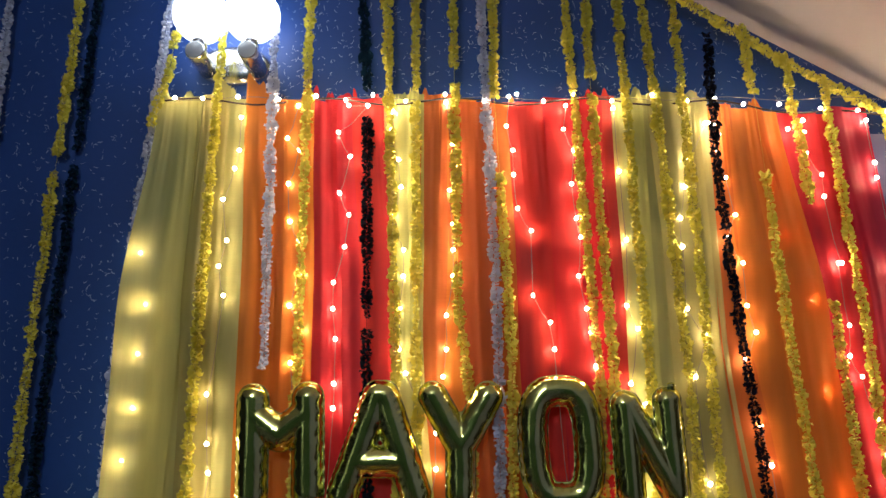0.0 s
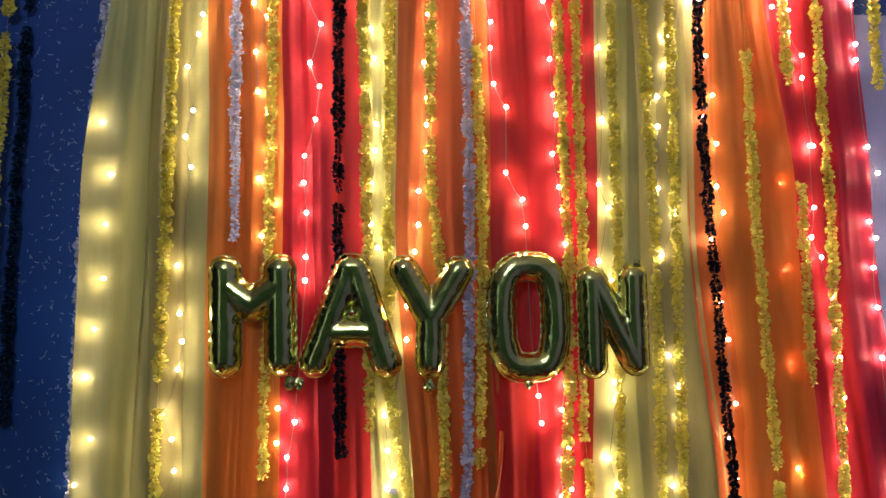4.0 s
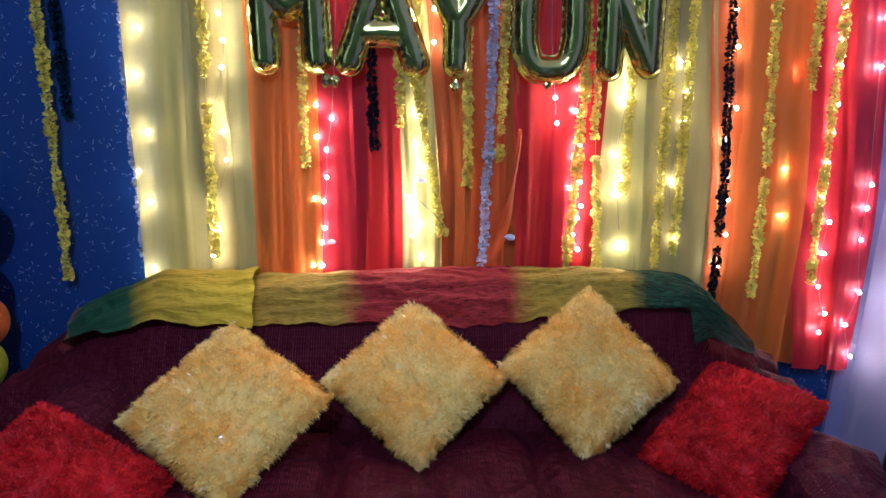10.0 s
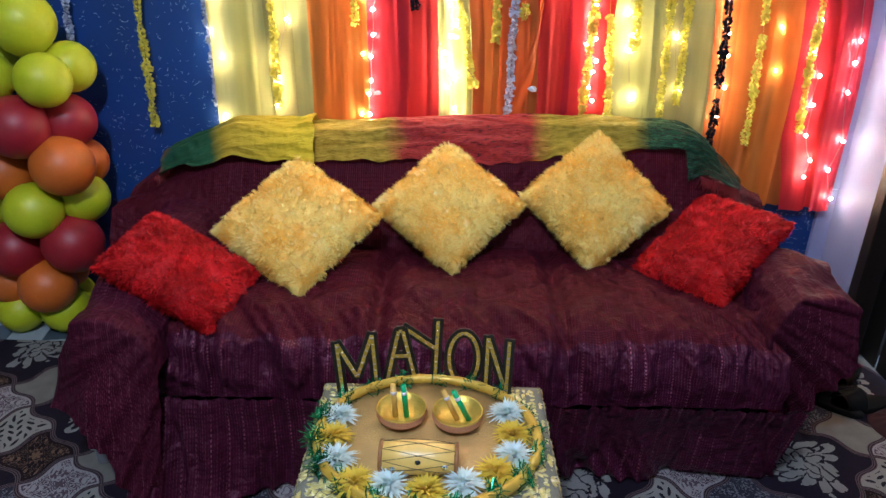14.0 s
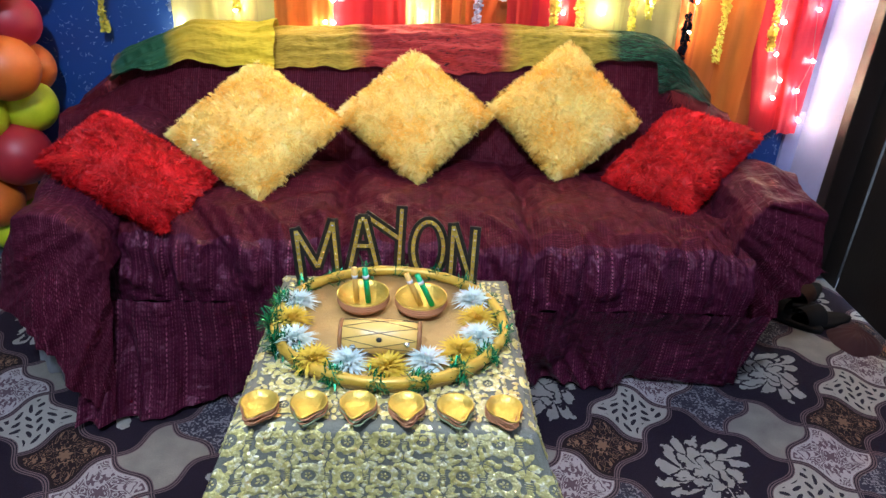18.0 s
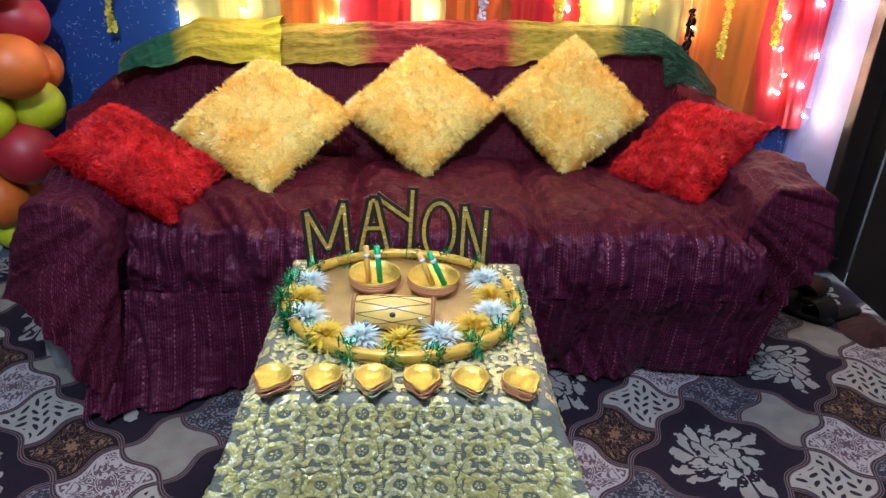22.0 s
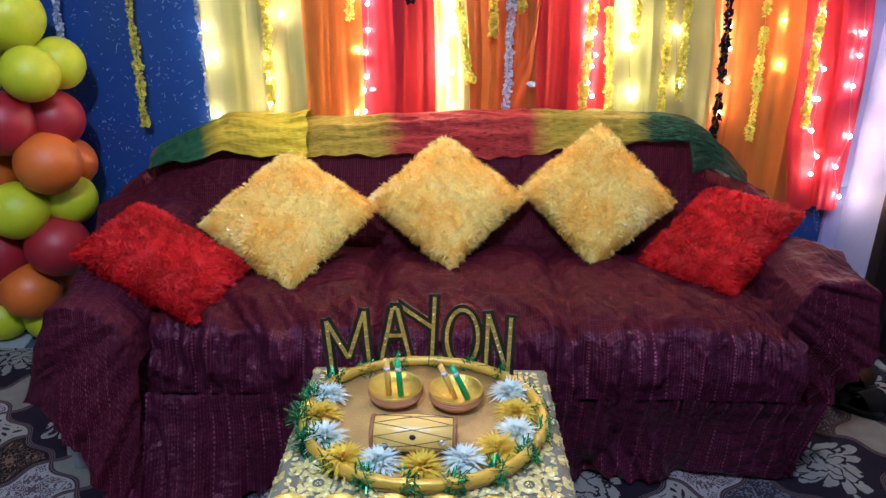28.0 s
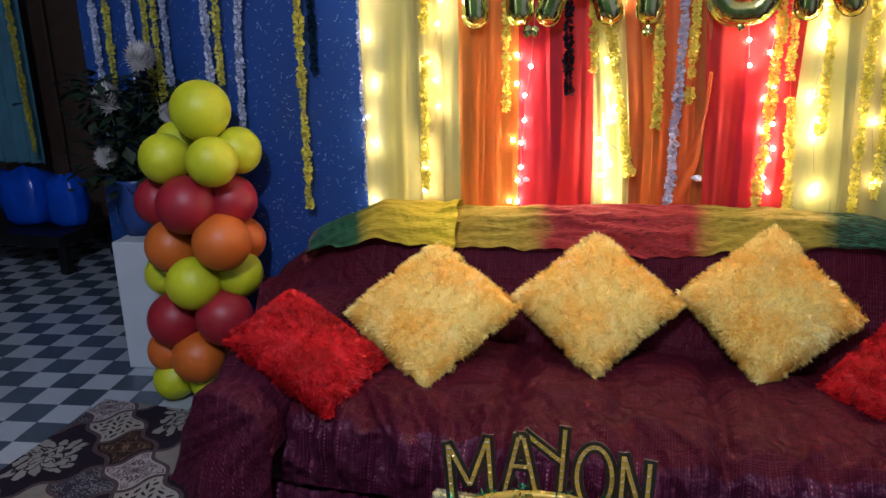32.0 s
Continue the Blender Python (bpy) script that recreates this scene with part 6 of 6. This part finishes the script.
def balloon(mat, at, radius, towards, parent):
    me = bal_me.copy()
    me.materials.append(mat)
    ob = new("balloon", me)
    ob.parent = parent
    q = Vector(towards).to_track_quat("Z", "Y")
    ob.matrix_local = Matrix.LocRotScale(at, q, (radius, radius, radius * 0.97))
    k = part("knot", lathe([(0.0, 0.0), (0.006, 0.0), (0.004, -0.010), (0.009, -0.018), (0.0, -0.0181)], 8), mat, parent)
    k.matrix_local = Matrix.Translation(Vector(at) - Vector(towards).normalized() * radius * 1.13) @ q.to_matrix().to_4x4()


AXIS = ((-1.726, 0.090), (-1.706, 0.212), (-1.664, 0.389), (-1.664, 0.555), (-1.628, 0.711), (-1.638, 0.867), (-1.622, 1.054))
CLUSTERS = (  # material, then the balloons of a tier: x, y, z, radius
    (M_BALY, ((-1.812, 1.891, 0.088, 0.097), (-1.636, 1.911, 0.088, 0.104), (-1.664, 2.030, 0.088, 0.102))),
    (M_BALO, ((-1.827, 1.911, 0.214, 0.105), (-1.650, 1.849, 0.226, 0.116), (-1.685, 2.030, 0.214, 0.108))),
    (M_BALR, ((-1.756, 1.870, 0.376, 0.122), (-1.522, 1.870, 0.405, 0.124), (-1.633, 2.030, 0.389, 0.113))),
    (M_BALY, ((-1.843, 1.974, 0.536, 0.100), (-1.620, 1.828, 0.558, 0.114), (-1.488, 1.953, 0.568, 0.105), (-1.643, 2.030, 0.555, 0.102))),
    (M_BALO, ((-1.743, 1.891, 0.688, 0.116), (-1.480, 1.839, 0.733, 0.120), (-1.500, 2.030, 0.691, 0.100), (-1.726, 2.030, 0.701, 0.102))),
    (M_BALR, ((-1.818, 1.953, 0.857, 0.110), (-1.609, 1.828, 0.878, 0.122), (-1.483, 1.943, 0.876, 0.109), (-1.654, 2.030, 0.867, 0.108))),
    (M_BALY, ((-1.721, 1.880, 1.046, 0.105), (-1.473, 1.818, 1.050, 0.101), (-1.465, 1.995, 1.067, 0.100), (-1.758, 2.030, 1.085, 0.097))),
    (M_BALY, ((-1.572, 1.932, 1.231, 0.122),)))
for n, (mat, tier) in enumerate(CLUSTERS):
    for x, y, z, r in tier:
        ax, az = AXIS[min(n, 6)]
        out = Vector((x - ax, y - 1.95, z - az)) if n < 7 else Vector((0.05, 0, 1))
        balloon(mat, (x + 1.628, y - 1.95, z), r * 0.94, out + Vector((0, 0, 0.02)), col)
part("stem", tube([(x + 1.64, 0.0, 0.0 if z < 0.2 else z) for x, z in AXIS], 0.006, 8), M_CHROME, col)

# ---------------------------------------------------------------- pedestal, vase, flowers
px, py = -2.09, 2.24
ped = mesh_ob("pedestal", boxes(((-0.15, -0.13, 0), (0.15, 0.13, 0.62)), bevel=0.006), M_PED)
ped.matrix_world = pose(px, py, 0, 0, 0, 9)
tagged(ped, "white painted box pedestal", "pedestal")
vase = thing("flower_vase", "blue vase of large white chrysanthemums with dark leaves", "vase", (px - 0.10, py + 0.02, 0.62))
part("vase_body", lathe([(0.0, 0.0), (0.06, 0.0), (0.085, 0.08), (0.09, 0.18), (0.07, 0.24), (0.08, 0.26), (0.072, 0.26), (0.06, 0.2), (0.0, 0.19)], 28), M_POT, vase)
leaf = bmesh.new()
for _ in range(620):
    c = Vector((rr.gauss(0, 0.13), rr.gauss(0, 0.06), rr.uniform(0.22, 0.72)))
    a, e = rr.uniform(0, 6.28), rr.uniform(-0.8, 0.6)
    d = Vector((math.cos(a) * math.cos(e), math.sin(a) * math.cos(e), math.sin(e)))
    s_ = d.cross(Vector((0, 0, 1))).normalized()
    L = rr.uniform(0.05, 0.11)
    n_ = s_.cross(d)
    v = [leaf.verts.new(p) for p in (c, c + d * L * 0.5 + s_ * L * 0.28, c + d * L - n_ * 0.01, c + d * L * 0.5 - s_ * L * 0.28)]
    leaf.faces.new(v)
part("foliage", leaf, M_LEAF, vase, smooth=False)["kind"] = "stuff"
for k, (x, y, z, s) in enumerate(((-0.06, -0.03, 0.62, 0.075), (0.12, 0.0, 0.80, 0.07), (-0.07, -0.06, 0.37, 0.06), (0.22, 0.02, 0.56, 0.05))):
    part("stem", tube([(0.0, 0, 0.2), (x * 0.6, y * 0.5, z * 0.6 + 0.05), (x, y, z)], 0.004, 5), M_LEAF, vase)
    bm = bmesh.new()
    for q in range(230):
        zc = 1 - 1.75 * (q + 0.5) / 230
        a = q * 2.39996
        d = Vector((math.cos(a) * math.sqrt(1 - zc * zc), math.sin(a) * math.sqrt(1 - zc * zc), zc))
        w_ = d.cross(Vector((0.3, 0.2, 1))).normalized() * s * 0.085
        up = w_.cross(d).normalized() * s * 0.16
        o, m_, e = d * s * 0.3, d * s * rr.uniform(0.7, 0.8) - up * 0.3, d * s * rr.uniform(0.95, 1.1) + up
        v = [bm.verts.new(c) for c in (o - w_ * 0.5, o + w_ * 0.5, m_ + w_, m_ - w_, e)]
        bm.faces.new(v[:4]), bm.faces.new((v[3], v[2], v[4]))
    f = part("chrysanthemum", bm, M_MUM, vase, smooth=False)
    f.location = (x, y, z)
    f.rotation_euler = (0.5, 0.2 * (k - 1), 0)

# ---------------------------------------------------------------- dark room to the left
door = thing("wardrobe", "tall dark brown wooden wardrobe in the dim next room", "wardrobe", (-4.3, 4.1, 0))
part("body", boxes(((-0.6, 0, 0), (0.75, 0.5, 2.3)), bevel=0.01), M_BLACKWOOD, door, smooth=False)
for x in (-0.58, 0.09):
    part("door", boxes(((x, -0.025, 0.08), (x + 0.64, -0.001, 2.25)), bevel=0.006), M_BROWNWOOD, door, smooth=False)
tb = thing("bench", "low dark bench in the dim next room", "bench", (-3.9, 3.4, 0))
part("bench_seat", boxes(((-0.9, -0.25, 0.20), (0.35, 0.35, 0.28)), bevel=0.01), M_BLACKWOOD, tb, smooth=False)
for x in (-0.85, 0.28):
    for y in (-0.2, 0.28):
        part("leg", boxes(((x, y, 0), (x + 0.06, y + 0.06, 0.20)), bevel=0.004), M_BLACKWOOD, tb, smooth=False)


def bag(at, sx, sz, seed):
    bm = ball(1.0, 26)
    for v in bm.verts:
        c = v.co.copy()
        big = max(abs(c.x), abs(c.y), abs(c.z))
        c *= 1 + 0.5 * (1 / max(big, 0.5) - 1)
        k = 1 + 0.16 * wob((c.x * 2, c.y * 2, c.z * 2), 1, seed) + 0.08 * wob((c.x * 7, c.y * 7, c.z * 7), 1, seed + 4)
        v.co = Vector((c.x * sx * k, c.y * sx * 0.7 * k, max(0.0, (c.z * 0.55 + 0.5)) * sz * k))
    ob = mesh_ob("plastic_bag", bm, M_BAG, True)
    ob.location = at
    tagged(ob, "bulging shiny blue plastic bag on the bench", "bag", "blue bags")


bag((-4.03, 3.45, 0.28), 0.18, 0.36, 1)
bag((-3.70, 3.45, 0.28), 0.13, 0.34, 2)
tagged(mesh_ob("teal_curtain", grid(lambda u, v: (-4.55 + 0.45 * u, 3.75 + 0.03 * math.sin(u * 24), 2.4 - 1.75 * v), 48, 12), M_TEAL, True), "teal door curtain in the dim next room", "curtain")
garland([(-4.08, 3.6, 2.3), (-4.05, 3.6, 0.75)], M_GY, YW, 0.02)

# ---------------------------------------------------------------- doorway on the right
fr = thing("door_frame", "dark brown wooden door frame", "door frame", (RX, 1.415, 0), kind="structure")
for y0, y1 in ((0.41, 0.47), (-0.47, -0.41)):
    part("jamb", boxes(((-0.015, y0, 0), (0.155, y1, 2.1)), bevel=0.004), M_DARKWOOD, fr, smooth=False)
part("head", boxes(((-0.015, -0.47, 2.04), (0.155, 0.47, 2.1)), bevel=0.004), M_DARKWOOD, fr, smooth=False)
dr = thing("door_1", "dark double door standing almost shut, daylight in the gap", "door", (RX + 0.06, 1.415, 0), kind="structure")
for y0, y1 in ((0.3015, 0.408), (-0.408, 0.286)):
    part("door_leaf", boxes(((0, y0, 0.012), (0.008, y1, 2.035)), bevel=0.002), M_BLACKWOOD, dr, smooth=False)
tagged(mesh_ob("daylight_backdrop", boxes(((RX + 0.5, 1.2, 0.0), (RX + 0.51, 2.6, 2.0))), M_DAY), "bright daylight behind the door gap", "backdrop", kind="structure")


def slipper(at, yaw, mat):
    t = thing("slipper", "worn dark brown slipper lying on the floor", "shoe", at, "slippers by the door")
    t.rotation_euler = (0, 0, radians(yaw))

    def sole(u, v):
        a = 2 * math.pi * u
        x, y = 0.045 * math.cos(a) * (1 + 0.15 * math.sin(a)), 0.125 * math.sin(a)
        z, k = ((0.0, 0.0), (0.0, 1.0), (0.018, 1.03), (0.022, 0.95), (0.022, 0.0))[round(v * 4)]
        return (x * k, y * k, z)
    part("sole", grid(sole, 28, 4, closed=True), M_SOLE, t)
    part("strap", grid(lambda u, v: (0.048 * math.cos(math.pi * u), 0.01 + 0.075 * v, 0.02 + (0.055 - 0.015 * v) * math.sin(math.pi * u)), 16, 6), mat, t)


slipper((1.36, 1.62, 0.001), 70, M_SLIPPER)
slipper((1.44, 1.48, 0.001), 100, M_SOLE)
slipper((1.47, 1.66, 0.001), 130, M_SLIPPER)
slipper((1.33, 1.50, 0.001), 40, M_SOLE)


def heap(at, sx, sy, sz, seed, mat, name, words):
    def top(u, v):
        a, r = 2 * math.pi * u, v
        x, y = sx * r * math.cos(a), sy * r * math.sin(a)
        k = 1 + 0.25 * wob((math.cos(a) * 1.5, math.sin(a) * 1.5, seed))
        return (x * k, y * k, sz * (1 - r ** 2.2) * (1 + 0.5 * wob((x * 14, y * 14, seed))) + 0.006 * abs(math.sin(a * 7 + 4 * r)) * r * (1 - r) * 4)
    ob = mesh_ob(name, grid(top, 60, 16, closed=True), mat, True)
    ob.location = at
    return tagged(ob, words, "cloth")


heap((1.50, 1.36, 0.001), 0.08, 0.10, 0.05, 4, M_REDCLOTH, "folded_cloth", "crumpled dark red cloth lying on the carpet by the door")

# loose ends at the foot of the curtains
tagged(mesh_ob("loose_wire", tube([(-0.115, 2.062, 1.165), (-0.095, 2.055, 1.145), (-0.054, 2.058, 1.12), (-0.006, 2.056, 1.078), (0.022, 2.06, 1.04), (0.032, 2.062, 1.02)], 0.0014, 6), M_WIRE, True), "bare copper wire end curling over the yellow curtain", "wire")


def ribbon_strip(u, v):
    x = 0.262 - 0.10 * v ** 1.8 + (0.012 + 0.045 * smooth01(0.25, 0.7, v)) * (u - 0.5)
    return (x, 2.076 - 0.012 * math.sin(3 * v + 2 * u) - 0.006 * wob((u * 3, v * 6, 2)), 1.36 - 0.50 * v)


tagged(mesh_ob("net_ribbon", grid(ribbon_strip, 10, 40), M_ORA, True), "narrow twisted orange net strip hanging beside the red curtain", "ribbon")

# small bits of tissue caught on the curtains
for x, z, s in ((-0.345, 0.98, 0.012), (-0.05, 1.19, 0.012), (-0.06, 1.05, 0.008), (0.245, 1.005, 0.014)):
    bm = ball(s, 8, (1.2, 0.35, 0.8))
    for v in bm.verts:
        v.co *= 1 + 0.5 * wob((v.co.x * 90, v.co.y * 90, v.co.z * 90 + x * 9))
    ob = mesh_ob("tissue_scrap", bm, M_TISSUE)
    ob.location = (x, 2.06, z)
    tagged(ob, "torn scrap of white tissue caught on the curtain", "paper scrap", "tissue scraps")

# ---------------------------------------------------------------- floor tiles
TS, TILE_TURN = 0.1445, radians(9)
tile_me = {}
for mat in (M_TILEW, M_TILEB):
    me = bpy.data.meshes.new("tile")
    b = box(bmesh.new(), (0.001, 0.001, -0.012), (TS - 0.001, TS - 0.001, -0.0025))
    b.to_mesh(me), b.free()
    me.materials.append(mat)
    tile_me[mat] = me
turn_t = Matrix.Rotation(TILE_TURN, 4, "Z")
rest = {M_TILEW: bmesh.new(), M_TILEB: bmesh.new()}
count = 0
for j in range(-37, 24):
    for i in range(-22, 12):
        p = Vector((-2.33, 2.0, 0)) + turn_t @ Vector((i * TS, j * TS, 0))
        if p.x < -5.2 or p.x > -0.9 or p.y > 5.1 or (p.x > -2.12 and p.y < 1.6):
            continue
        mat = (M_TILEB, M_TILEW)[(i + j) % 2]
        if -3.7 < p.x < -1.75 and 1.1 < p.y < 3.4 and count < 300:
            count += 1
            ob = new("tile", tile_me[mat])
            ob.parent = floor
            ob.matrix_world = Matrix.Translation(p) @ turn_t
        else:
            b = rest[mat]
            g = bmesh.ops.create_cube(b, size=1, matrix=Matrix.Translation(p) @ turn_t @ Matrix.LocRotScale((TS / 2, TS / 2, -0.0075), None, (TS - 0.002, TS - 0.002, 0.009)))
for mat, b in rest.items():
    part("tile_field", b, mat, floor, smooth=False)["kind"] = "stuff"
